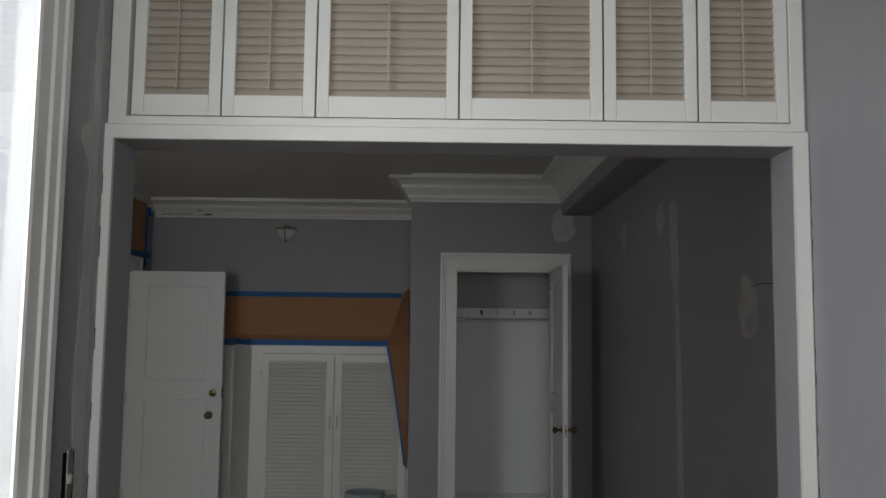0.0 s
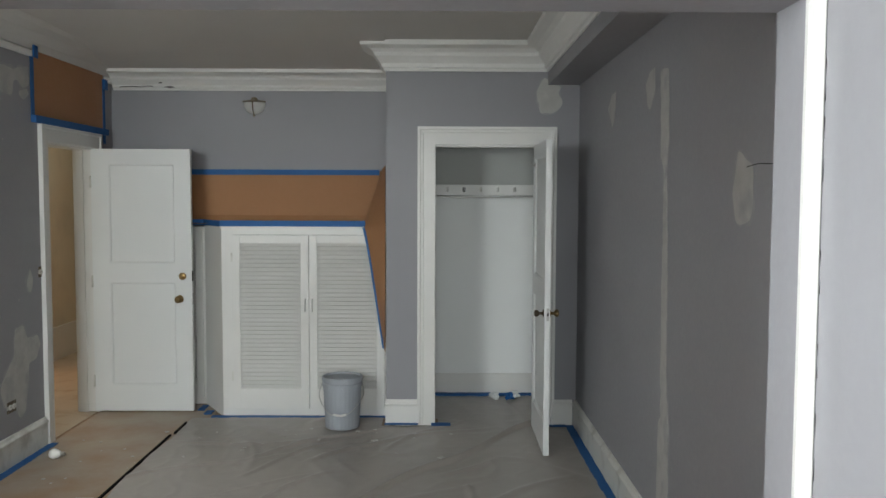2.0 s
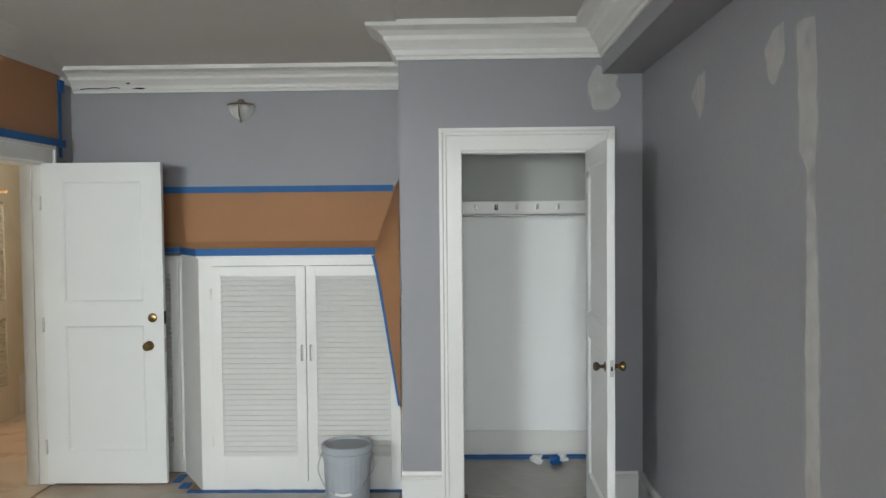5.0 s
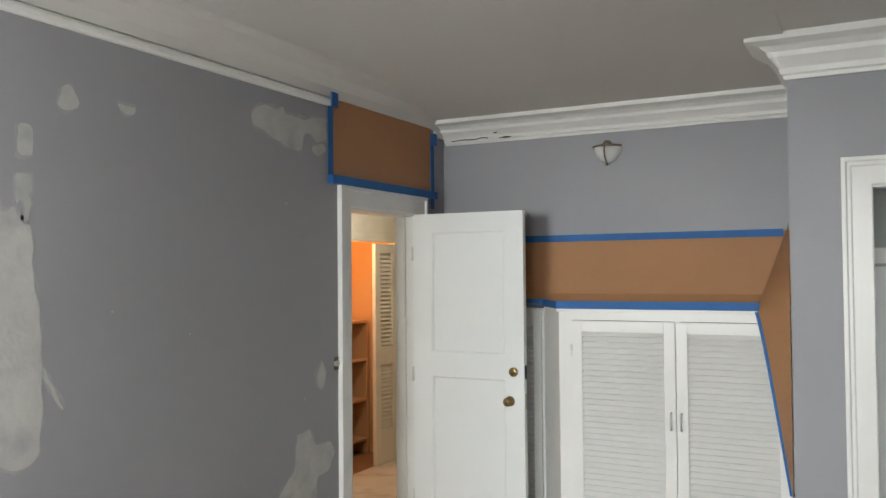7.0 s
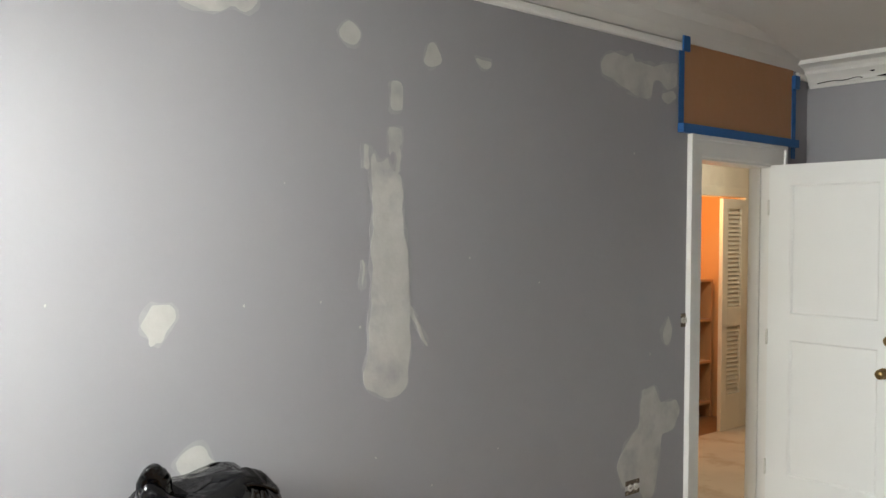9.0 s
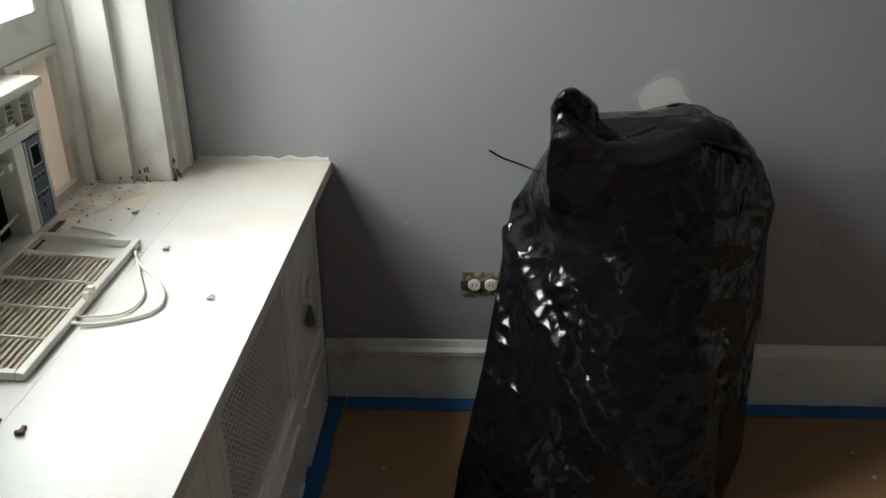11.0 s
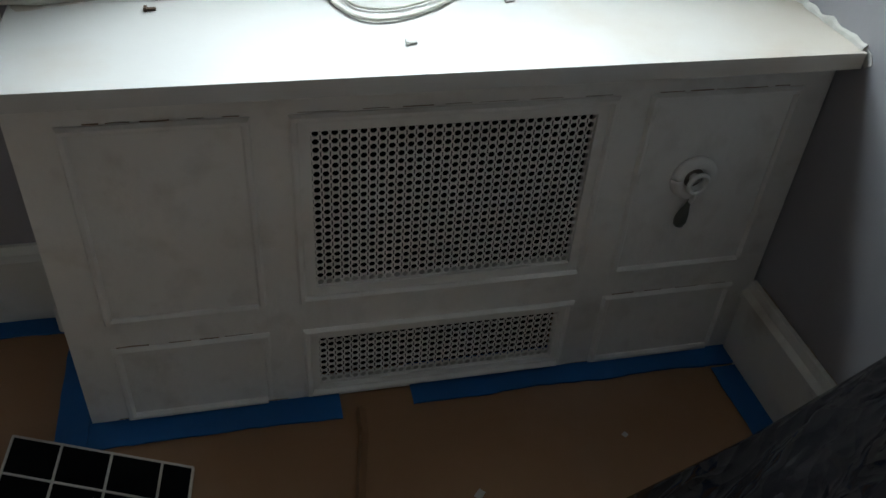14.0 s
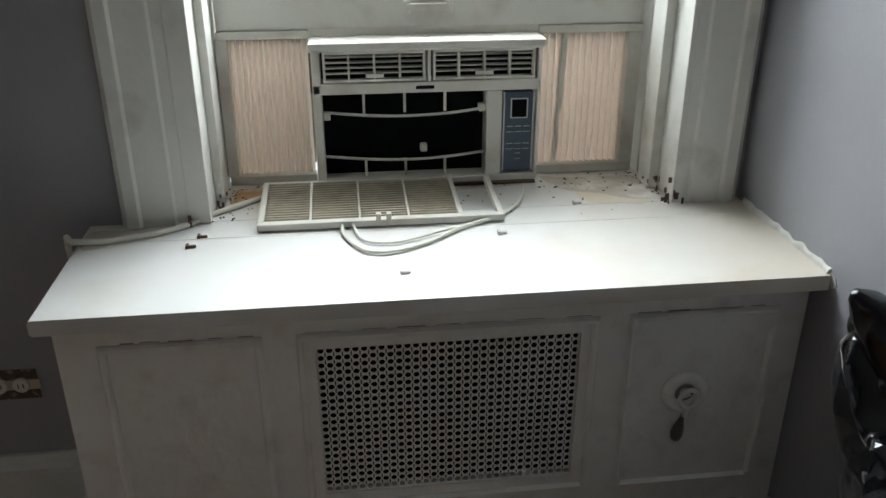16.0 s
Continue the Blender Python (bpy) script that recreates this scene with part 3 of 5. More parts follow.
part("knob", lathe([(r * 0.85, -h) for r, h in KNOB], (1.365, 4.60, 0.93), "X"), surface("darkened_brass", (0.10, 0.075, 0.05), 0.35, 0.2, 20, 90, 0.02, metal=0.8), cdoor, "dark knob", True)
part("knob", lathe([(r * 0.95, h) for r, h in KNOB], (1.402, 4.60, 0.93), "X"), BRASS, cdoor, "brass knob", True)
part("latch_plate", box(1.375, 1.392, 4.533, 4.5375, 0.89, 0.97), STEEL, cdoor)
part("latch_bolt", box(1.379, 1.388, 4.529, 4.534, 0.92, 0.94, 0.001), DARK, cdoor)
part("coat_hook", tube([(1.366, 5.16, 1.90), (1.345, 5.16, 1.89), (1.335, 5.16, 1.915)], 0.005), STEEL, cdoor, "steel hook")
part("coat_hook", lathe([(0.018, -0.004), (0.018, 0.0)], (1.366, 5.16, 1.90), "X", 14), STEEL, cdoor)

# closet inside
rail = thing("coat_rail", (1.0, 6.25, 1.69), "white coat rail board with metal hooks", "coat rail")
part("board", box(0.46, 1.55, 6.245, 6.27, 1.685, 1.775, 0.003), WHITE, rail)
for k in range(5):
    x = 0.76 + 0.14 * k
    part("coat_hook", tube([(x, 6.245, 1.735), (x, 6.21, 1.725), (x, 6.19, 1.735), (x, 6.185, 1.755)], 0.006), (STEEL, STEEL, OLDWHITE, STEEL, STEEL)[k], rail)
    part("hook_plate", box(x - 0.012, x + 0.012, 6.241, 6.247, 1.715, 1.752, 0.002), (STEEL, DARK, OLDWHITE, STEEL, STEEL)[k], rail)
rod = tagged(part("closet_rod", tube([(0.465, 6.0, 1.68), (1.0, 6.0, 1.677), (1.545, 6.0, 1.68)], 0.008), STEEL, smooth=True), "thin metal rod across the closet", "rod")
for k, (x, y) in enumerate([(1.16, 6.08), (1.27, 6.05), (1.32, 6.10)]):
    bm = bmesh.new()
    bmesh.ops.create_icosphere(bm, subdivisions=3, radius=0.035)
    for v in bm.verts:
        n = noise.noise(v.co * 45 + Vector((k * 3, 0, 0)))
        v.co = Vector((x + v.co.x * (1.2 + n), y + v.co.y * (1 + n), 0.045 + v.co.z * (0.75 + 0.6 * n)))
    tagged(part("paper_scrap", bm, (COOLWHITE, TAPE, COOLWHITE)[k]), "crumpled scrap of paper and tape on closet floor", "paper scrap", "scraps in the closet")

# ---- low louvred cabinet ----
cab = thing("louvred_cabinet", (-0.32, 5.8, 0), "white low cabinet with louvred double doors", "cabinet")
bm = boxes([(-0.943, -0.865, 5.562, 5.60, 0.0, 1.43), (0.285, 0.307, 5.562, 5.60, 0.0, 1.43), (-0.865, 0.285, 5.562, 5.60, 1.385, 1.43), (-0.865, 0.285, 5.562, 5.60, 0, 0.06), (-0.30, -0.27, 5.577, 5.60, 0.06, 1.385), (-0.93, 0.307, 5.60, 6.08, 0.0, 0.05)])
part("face_frame", bm, WHITE, cab)
part("top", box(-0.955, 0.307, 5.55, 6.085, 1.43, 1.452, 0.003), WHITE, cab)
side = bmesh.new()
p = [(-0.943, 5.562), (-1.17, 5.93), (-1.15, 5.94), (-0.923, 5.575)]
lo, hi = [side.verts.new((x, y, 0)) for x, y in p], [side.verts.new((x, y, 1.45)) for x, y in p]
side.faces.new(lo), side.faces.new(hi)
for k in range(4):
    side.faces.new((lo[k], lo[(k + 1) % 4], hi[(k + 1) % 4], hi[k]))
part("side_panel", side, WHITE, cab)
# near-black back carries the shade inside the cabinet
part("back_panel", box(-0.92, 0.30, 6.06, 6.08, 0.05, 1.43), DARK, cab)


def louvre_door(parent, x0, x1, z0, z1, y, stile, rails, pitch, material, slat_material, t=0.024, tilt=35, face=-1, reach=0.55):
    """A framed louvred leaf whose front looks along face * y."""
    leaf = part("door", boxes([(x0, x0 + stile, y, y + t, z0, z1), (x1 - stile, x1, y, y + t, z0, z1), (x0 + stile, x1 - stile, y, y + t, z0, z0 + rails[0]), (x0 + stile, x1 - stile, y, y + t, z1 - rails[1], z1)], 0.002), material, parent)
    me = data_of("slat", box(-(x1 - x0) / 2 + stile, (x1 - x0) / 2 - stile, -pitch * reach, pitch * reach, -0.0025, 0.0025, m=Matrix.Rotation(radians(tilt * -face), 4, "X")), slat_material)
    z = z0 + rails[0] + pitch * 0.4
    while z < z1 - rails[1] - pitch * 0.2:
        sharing("slat", me, ((x0 + x1) / 2, y + t * 0.55, z), leaf)
        z += pitch
    return leaf


for x0, x1, hx in ((-0.863, -0.288, -0.313), (-0.284, 0.284, -0.259)):
    leaf = louvre_door(cab, x0, x1, 0.063, 1.382, 5.545, 0.06, (0.155, 0.06), 0.0318, WHITE, WHITE, t=0.032, tilt=43, reach=0.64)
    part("handle", tube([(hx, 5.545, 0.81), (hx, 5.525, 0.815), (hx, 5.522, 0.855), (hx, 5.525, 0.895), (hx, 5.545, 0.90)], 0.005), STEEL, leaf, "dull metal pull handle", True)
for z in (0.28, 1.18):
    part("hinge", box(-0.871, -0.857, 5.541, 5.546, z, z + 0.07), OLDWHITE, cab)
scab = thing("louvred_side_cabinet", (-1.55, 5.95, 0), "narrow white louvred cupboard behind the open door", "cabinet")
part("body", boxes([(-1.94, -1.155, 5.955, 6.085, 0, 1.43)]), WHITE, scab)
louvre_door(scab, -1.90, -1.55, 0.06, 1.40, 5.93, 0.05, (0.12, 0.06), 0.0318, WHITE, WHITE, t=0.032, tilt=43, reach=0.64)
louvre_door(scab, -1.545, -1.195, 0.06, 1.40, 5.93, 0.05, (0.12, 0.06), 0.0318, WHITE, WHITE, t=0.032, tilt=43, reach=0.64)

# brown paper over the cabinet top and the wall beside it
cover = thing("cabinet_masking_paper", (-0.4, 5.8, 1.455), "brown masking paper draped over the cabinet and wall", "paper")
bm = bmesh.new()
rows = []
for i in range(41):
    x = -1.94 + (0.245 + 1.94) * i / 40
    line = [(6.082, 1.88), (6.078, 1.7), (6.07, 1.52), (6.03, 1.462), (5.80, 1.459), (5.548 if x > -0.95 else 5.548 + min(0.37, (-0.95 - x) * 1.6), 1.457)]
    rows.append([bm.verts.new((x, y + 0.006 * noise.noise((x * 3, z * 3, 0)), z)) for y, z in line])
for a, b in zip(rows, rows[1:]):
    for k in range(len(a) - 1):
        bm.faces.new((a[k], a[k + 1], b[k + 1], b[k]))
part("paper_sheet", bm, KRAFT, cover, smooth=False)
part("tape_strip", box(-1.94, 0.21, 6.066, 6.072, 1.846, 1.889), TAPE, cover, "blue masking tape")
part("tape_strip", boxes([(-0.95, 0.14, 5.540, 5.546, 1.448, 1.492)]), TAPE, cover, "blue masking tape")
part("tape_strip", boxes([(-1.94, -1.17, 5.905, 5.910, 1.446, 1.490)]), TAPE, cover, "blue masking tape")
bm = bmesh.new()
ends = [[bm.verts.new((x, y + d, z)) for d, z in ((0, 1.446), (0, 1.490), (0.004, 1.490), (0.004, 1.446))] for x, y in ((-1.172, 5.904), (-0.949, 5.540))]
for k in range(4):
    bm.faces.new((ends[0][k], ends[0][(k + 1) % 4], ends[1][(k + 1) % 4], ends[1][k]))
part("tape_strip", bm, TAPE, cover, "blue masking tape")
# the hanging sheet between cabinet front and closet corner
bm = bmesh.new()
rows = []
for i in range(25):
    t = i / 24
    z = 1.90 - 1.37 * t
    if z > 1.455:
        f = (1.90 - z) / 0.445
        ax, ay = 0.235 - 0.11 * f, 6.06 - 0.51 * f
    else:
        f = (1.455 - z) / 0.925
        ax, ay = 0.125 + 0.155 * f ** 0.8, 5.538 - 0.03 * math.sin(f * 3)
    ring = []
    for k in range(9):
        s = k / 8
        ring.append(bm.verts.new((ax + (0.304 - ax) * s, ay + (5.325 - ay) * s + 0.02 * math.sin(s * 3.14) * (1 - t), z)))
    rows.append(ring)
for a, b in zip(rows, rows[1:]):
    for k in range(8):
        bm.faces.new((a[k], a[k + 1], b[k + 1], b[k]))
edge = [tuple(r[0].co) for r in rows if r[0].co.z < 1.46]
part("side_sheet", bm, KRAFT, cover, "brown paper hanging beside the cabinet", True)
bm = bmesh.new()
pairs = [(bm.verts.new((x - 0.012, y - 0.004, z)), bm.verts.new((x + 0.012, y - 0.008, z)), bm.verts.new((x + 0.012, y - 0.005, z)), bm.verts.new((x - 0.012, y - 0.001, z))) for x, y, z in edge]
for a, b in zip(pairs, pairs[1:]):
    for k in range(4):
        bm.faces.new((a[k], a[(k + 1) % 4], b[(k + 1) % 4], b[k]))
part("tape_strip", bm, TAPE, cover, "blue masking tape")

# wall sconce
sconce = thing("wall_sconce", (-0.796, 6.08, 2.39), "small white glass half-bowl wall light with metal strap", "wall light")
bm = bmesh.new()
rings = []
for i in range(7):
    a = radians(90) * i / 6
    r, z = 0.088 * math.cos(a) + 0.001, 2.425 - 0.095 * math.sin(a)
    rings.append([bm.verts.new((-0.796 + r * math.cos(b), 6.085 - 0.8 * r * math.sin(b), z)) for b in [math.pi * k / 16 for k in range(17)]])
for a, b in zip(rings, rings[1:]):
    for k in range(16):
        bm.faces.new((a[k], a[k + 1], b[k + 1], b[k]))
bmesh.ops.solidify(bm, geom=bm.faces[:], thickness=0.004)
part("shade", bm, BULBGLASS, sconce, "white glass shade", True)
OLDMETAL = surface("dark_old_metal", (0.20, 0.16, 0.11), 0.35, 0.3, 20, 60, 0.03, metal=0.7)
part("backplate", lathe([(0.030, 0), (0.030, 0.006), (0.022, 0.012), (0.0, 0.013)], (-0.796, 6.075, 2.44), "Y", 20), OLDMETAL, sconce, "small dark backplate", True)
part("strap", tube([(-0.796, 6.085, 2.452), (-0.796, 6.02, 2.438), (-0.796, 6.006, 2.40), (-0.796, 6.022, 2.355), (-0.796, 6.07, 2.322)], 0.005), OLDMETAL, sconce, "dark metal strap", True)
part("crossbar", tube([(-0.885, 6.066, 2.431), (-0.84, 6.02, 2.432), (-0.796, 6.008, 2.432), (-0.752, 6.02, 2.432), (-0.707, 6.066, 2.431)], 0.006), OLDMETAL, sconce, "", True)
part("finial", lathe([(0.004, 0), (0.010, -0.006), (0.010, -0.014), (0.003, -0.022)], (-0.796, 6.058, 2.332), "Z", 14), OLDMETAL, sconce, "", True)

# bucket
bucket = thing("bucket", (0.0, 5.220, 0.02), "grey plastic builder's bucket with lid and wire handle", "bucket")
part("pail", lathe([(0.118, 0.02), (0.122, 0.024), (0.135, 0.30), (0.137, 0.302), (0.137, 0.32), (0.144, 0.322), (0.144, 0.345), (0.138, 0.348), (0.138, 0.365), (0.13, 0.365)], (0.0, 5.220, 0)), BUCKET, bucket, smooth=False)
part("lid", lathe([(0.147, 0.362), (0.147, 0.385), (0.141, 0.391), (0.132, 0.391), (0.128, 0.378), (0.05, 0.376)], (0.0, 5.220, 0)), BUCKET, bucket, "grey snap-on lid", False)
part("handle", tube([(-0.146, 5.220, 0.335), (-0.155, 5.150, 0.25), (-0.08, 5.065, 0.155), (0.0, 5.055, 0.14), (0.08, 5.065, 0.165), (0.155, 5.150, 0.26), (0.146, 5.220, 0.335)], 0.003), STEEL, bucket, "wire handle", True)
part("grip", tube([(-0.045, 5.057, 0.146), (0.0, 5.053, 0.14), (0.045, 5.057, 0.146)], 0.008), WHITE, bucket, "white plastic grip", True)

# light bulb on the floor
lb = thing("light_bulb", (-1.74, 4.49, 0.006), "white light bulb lying on the paper", "light bulb")
bm = lathe([(0.006, -0.034), (0.022, -0.028), (0.033, -0.008), (0.033, 0.006), (0.026, 0.022), (0.015, 0.042)], (0, 0, 0), "X")
bm.transform(Matrix.Translation((-1.74, 4.49, 0.041)))
part("globe", bm, BULBGLASS, lb, smooth=True)
bm = lathe([(0.014, 0.042), (0.014, 0.062), (0.008, 0.068)], (0, 0, 0), "X", 16)
bm.transform(Matrix.Translation((-1.74, 4.49, 0.041)))
part("screw_cap", bm, STEEL, lb, "metal screw cap")
tagged(part("rag", boxes([(-1.30, -1.20, 3.72, 3.78, 0.006, 0.02)], 0.006), PLASTER), "small grey scrap on the floor paper", "scrap")

# crumpled brown paper
KR = surface("crumpled_kraft", (0.44, 0.24, 0.09), 0.6, 0.08, 2, 30, 0.1)
prnd = random.Random(8)
seeds = [(prnd.random(), prnd.random(), prnd.uniform(-1, 1), prnd.uniform(-1, 1), prnd.uniform(0, 0.5)) for k in range(15)]


def heap(u, v):
    """Flat facets that meet in sharp folds."""
    lift = min(1, 6 * min(u, 1 - u, v, 1 - v) + 0.12)
    near = sorted((math.hypot(u - a, v - b), c, d, e, a, b) for a, b, c, d, e in seeds)[0]
    plane = near[3] + 0.55 * (near[1] * (u - near[4]) + near[2] * (v - near[5]))
    ridge = max(0, 1 - abs(v - 0.62 + 0.25 * u) * 3.2)
    return 0.034 + lift * (0.020 + 0.055 * max(0, plane) + 0.085 * ridge * (1 - 0.6 * u))


bm = bmesh.new()
grid = {}
for i in range(61):
    for j in range(49):
        u, v = i / 60, j / 48
        x, y = 0.06 + 0.92 * u + 0.12 * v - 0.1 * u * v, 2.60 + 0.90 * v - 0.40 * u * v
        h = sum(heap(min(1, max(0, u + du)), min(1, max(0, v + dv))) for du, dv in ((0, 0), (0.015, 0), (-0.015, 0), (0, 0.018), (0, -0.018))) / 5
        grid[i, j] = bm.verts.new((x + 0.02 * noise.noise((v * 4, 1, 0)) * (u > 0.9), y + 0.025 * noise.noise((u * 4, 2, 0)) * (v > 0.9), h + 0.004 * abs(noise.noise((u * 9, v * 9, 3)))))
for i in range(60):
    for j in range(48):
        bm.faces.new((grid[i, j], grid[i + 1, j], grid[i + 1, j + 1], grid[i, j + 1]))
tagged(part("crumpled_paper", bm, KR, smooth=True), "crumpled heap of brown kraft paper on drop sheet", "paper")

# ---- overhead louvred doors of the opening ----
over_cab = thing("overhead_cupboard", (0.57, 0.80, 2.085), "white overhead cupboard with six louvred doors", "cabinet")
part("face_frame", boxes([(-0.232, -0.19, 0.795, 0.885, 2.062, ZC), (1.352, 1.384, 0.795, 0.885, 2.062, ZC), (-0.19, 1.352, 0.792, 0.885, 2.060, 2.094)], 0.002), WHITE, over_cab)
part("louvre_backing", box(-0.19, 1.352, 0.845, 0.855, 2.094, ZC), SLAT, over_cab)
ed = [-0.183, 0.027, 0.247, 0.581, 0.918, 1.139, 1.352]
for k, (x0, x1) in enumerate(zip(ed, ed[1:])):
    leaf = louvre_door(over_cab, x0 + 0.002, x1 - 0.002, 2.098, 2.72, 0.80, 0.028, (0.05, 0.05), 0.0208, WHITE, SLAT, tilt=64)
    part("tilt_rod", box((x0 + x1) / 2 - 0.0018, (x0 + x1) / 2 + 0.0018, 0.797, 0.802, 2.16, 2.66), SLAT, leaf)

# alcove window
aw = tagged(new("window_1"), "white painted alcove window with moulded casing", "window", "", "structure")
AWC = [(0, 0), (0, 0.006), (0.008, 0.009), (0.05, 0.009), (0.055, 0.015), (0.085, 0.015), (0.09, 0.02), (0.112, 0.02), (0.112, 0)]
part("window_casing", sweep([(-0.75, 1.25), (-0.75, 2.5), (0.445, 2.5), (0.445, 1.25)], [(-u, d) for u, d in AWC], lambda a, b, d: (-0.235 + d, a, b)), WHITE, aw)
part("window_sill", box(-0.36, -0.185, -0.90, 0.575, 1.222, 1.25, 0.008), WHITE, aw)
part("apron", sweep([(-0.86, 1.222), (0.54, 1.222)], [(0, 0), (0, 0.03), (0.03, 0.026), (0.05, 0.016), (0.10, 0.014), (0.11, 0)], lambda a, b, d: (-0.235 + d, a, b)), WHITE, aw)
part("window_frame", boxes([(-0.262, -0.238, -0.80, -0.75, 1.25, 2.5), (-0.262, -0.238, 0.50, 0.52, 1.25, 2.5), (-0.262, -0.238, -0.75, 0.50, 1.25, 1.275), (-0.262, -0.238, -0.75, 0.50, 2.47, 2.5)]), WHITE, aw)
pane = part("pane", box(-0.254, -0.250, -0.75, 0.50, 1.275, 2.47), GLASS, aw)
pane.visible_shadow = False

# switch box beside the alcove window
sw = thing("switch_box", (-0.235, 0.68, 1.26), "open dark switch box without its plate", "switch")
part("recess", box(-0.236, -0.231, 0.657, 0.703, 1.235, 1.345), DARK, sw)
part("yoke", boxes([(-0.232, -0.2285, 0.667, 0.693, 1.23, 1.35), (-0.229, -0.222, 0.675, 0.685, 1.28, 1.30)], 0.001), STEEL, sw, "metal switch yoke")

# ---- filler patches ----
def W(a, b, d):
    return (XL + d, a, b)


def E_(a, b, d):
    return (XR - d, a, b)


def A(a, b, d):
    return (-0.235 + d, a, b)


PATCHES = [
    (left, W, [(2.885, 2.193), (2.94, 2.197), (2.944, 2.088), (2.92, 2.07), (2.885, 2.08)]),
    (left, W, [(2.882, 2.02), (2.945, 2.015), (2.935, 1.955), (2.928, 1.942), (2.937, 1.932), (2.937, 1.85), (2.91, 1.84), (2.915, 1.90), (2.90, 1.935), (2.875, 1.90)]),
    (left, W, [(2.875, 1.895), (2.895, 1.85), (2.939, 1.838), (2.952, 1.652), (2.97, 1.527), (2.984, 1.328), (2.982, 1.129), (2.972, 1.036), (2.901, 0.985), (2.851, 1.005), (2.783, 1.039), (2.774, 1.08), (2.794, 1.178), (2.80, 1.328), (2.81, 1.631), (2.807, 1.832), (2.797, 1.892), (2.815, 1.924), (2.824, 1.879), (2.859, 1.891)]),
    (left, W, [(2.766, 1.948), (2.794, 1.942), (2.785, 1.851), (2.763, 1.855)]),
    (left, W, [(2.762, 1.53), (2.772, 1.52), (2.767, 1.411), (2.758, 1.416)]),
    (left, W, [(2.984, 1.34), (3.0, 1.31), (3.075, 1.184), (3.066, 1.178), (2.985, 1.30)]),
    (left, W, [(2.65, 2.34), (2.70, 2.385), (2.755, 2.35), (2.74, 2.30), (2.67, 2.30)]),
    (left, W, [(3.04, 2.29), (3.07, 2.35), (3.10, 2.375), (3.14, 2.30), (3.07, 2.26)]),
    (left, W, [(3.31, 2.33), (3.40, 2.335), (3.41, 2.30), (3.35, 2.295)]),
    (left, W, [(2.02, 2.44), (2.06, 2.52), (2.30, 2.53), (2.34, 2.38), (2.30, 2.34), (2.24, 2.36), (2.18, 2.32), (2.06, 2.34)]),
    (left, W, [(4.099, 2.425), (4.14, 2.468), (4.209, 2.484), (4.31, 2.474), (4.34, 2.501), (4.363, 2.464), (4.542, 2.458), (4.592, 2.486), (4.715, 2.498), (4.71, 2.373), (4.624, 2.351), (4.558, 2.402), (4.51, 2.385), (4.501, 2.296), (4.446, 2.293), (4.369, 2.298), (4.195, 2.349), (4.112, 2.364)]),
    (left, W, [(4.591, 2.332), (4.692, 2.355), (4.713, 2.323), (4.641, 2.285), (4.582, 2.306)]),
    (left, W, [(1.975, 1.395), (2.045, 1.392), (2.058, 1.35), (2.06, 1.33), (2.03, 1.30), (2.008, 1.272), (1.99, 1.275), (1.978, 1.255), (1.972, 1.297), (1.948, 1.318), (1.945, 1.34), (1.962, 1.36)]),
    (left, W, [(2.049, 0.884), (2.09, 0.925), (2.123, 0.945), (2.15, 0.93), (2.19, 0.86), (2.205, 0.82), (2.138, 0.78), (2.08, 0.82)]),
    (left, W, [(4.45, 0.84), (4.56, 0.85), (4.60, 0.76), (4.74, 0.76), (4.78, 0.70), (4.73, 0.62), (4.62, 0.60), (4.60, 0.50), (4.56, 0.30), (4.50, 0.27), (4.42, 0.36), (4.30, 0.38), (4.26, 0.50), (4.33, 0.60), (4.43, 0.66)]),
    (left, W, [(4.61, 1.13), (4.66, 1.20), (4.70, 1.14), (4.67, 1.05), (4.63, 1.06)]),
    (right, E_, [(3.11, 2.25), (2.97, 2.25), (2.955, 2.1), (2.945, 1.85), (2.975, 1.82), (2.95, 1.6), (2.93, 1.33), (2.92, 0.9), (2.86, 0.66), (2.86, 0.24), (3.04, 0.24), (3.04, 0.64), (2.995, 0.68), (3.02, 1.0), (3.02, 1.4), (3.02, 1.8), (3.08, 1.86), (3.09, 2.1)]),
    (right, E_, [(3.20, 2.28), (3.20, 2.165), (3.28, 2.09), (3.34, 2.12), (3.385, 2.22), (3.30, 2.27)]),
    (right, E_, [(4.07, 2.28), (4.08, 2.14), (4.16, 2.07), (4.23, 2.15), (4.29, 2.20), (4.18, 2.27)]),
    (right, E_, [(2.09, 1.833), (1.955, 1.782), (1.94, 1.65), (1.955, 1.592), (2.03, 1.582), (2.10, 1.60), (2.13, 1.667), (2.118, 1.76)]),
    (right, E_, [(1.69, 1.832), (1.62, 1.83), (1.59, 1.70), (1.636, 1.636), (1.69, 1.57), (1.762, 1.607), (1.80, 1.642), (1.77, 1.708), (1.729, 1.76)]),
    (closet_wall, lambda a, b, d: (a, YC - d, b), [(1.446, 2.533), (1.396, 2.456), (1.388, 2.384), (1.42, 2.268), (1.503, 2.272), (1.57, 2.334), (1.567, 2.384), (1.533, 2.421), (1.568, 2.466), (1.493, 2.481)]),
    (alc_l, A, [(0.73, 2.7), (0.755, 2.7), (0.755, 1.2), (0.73, 1.15), (0.70, 1.22), (0.69, 1.45), (0.70, 1.7), (0.715, 1.95), (0.66, 2.03), (0.72, 2.06)]),
    (alc_l, A, [(0.54, 1.08), (0.60, 1.10), (0.66, 1.12), (0.68, 0.98), (0.70, 0.80), (0.60, 0.62), (0.50, 0.70)]),
]
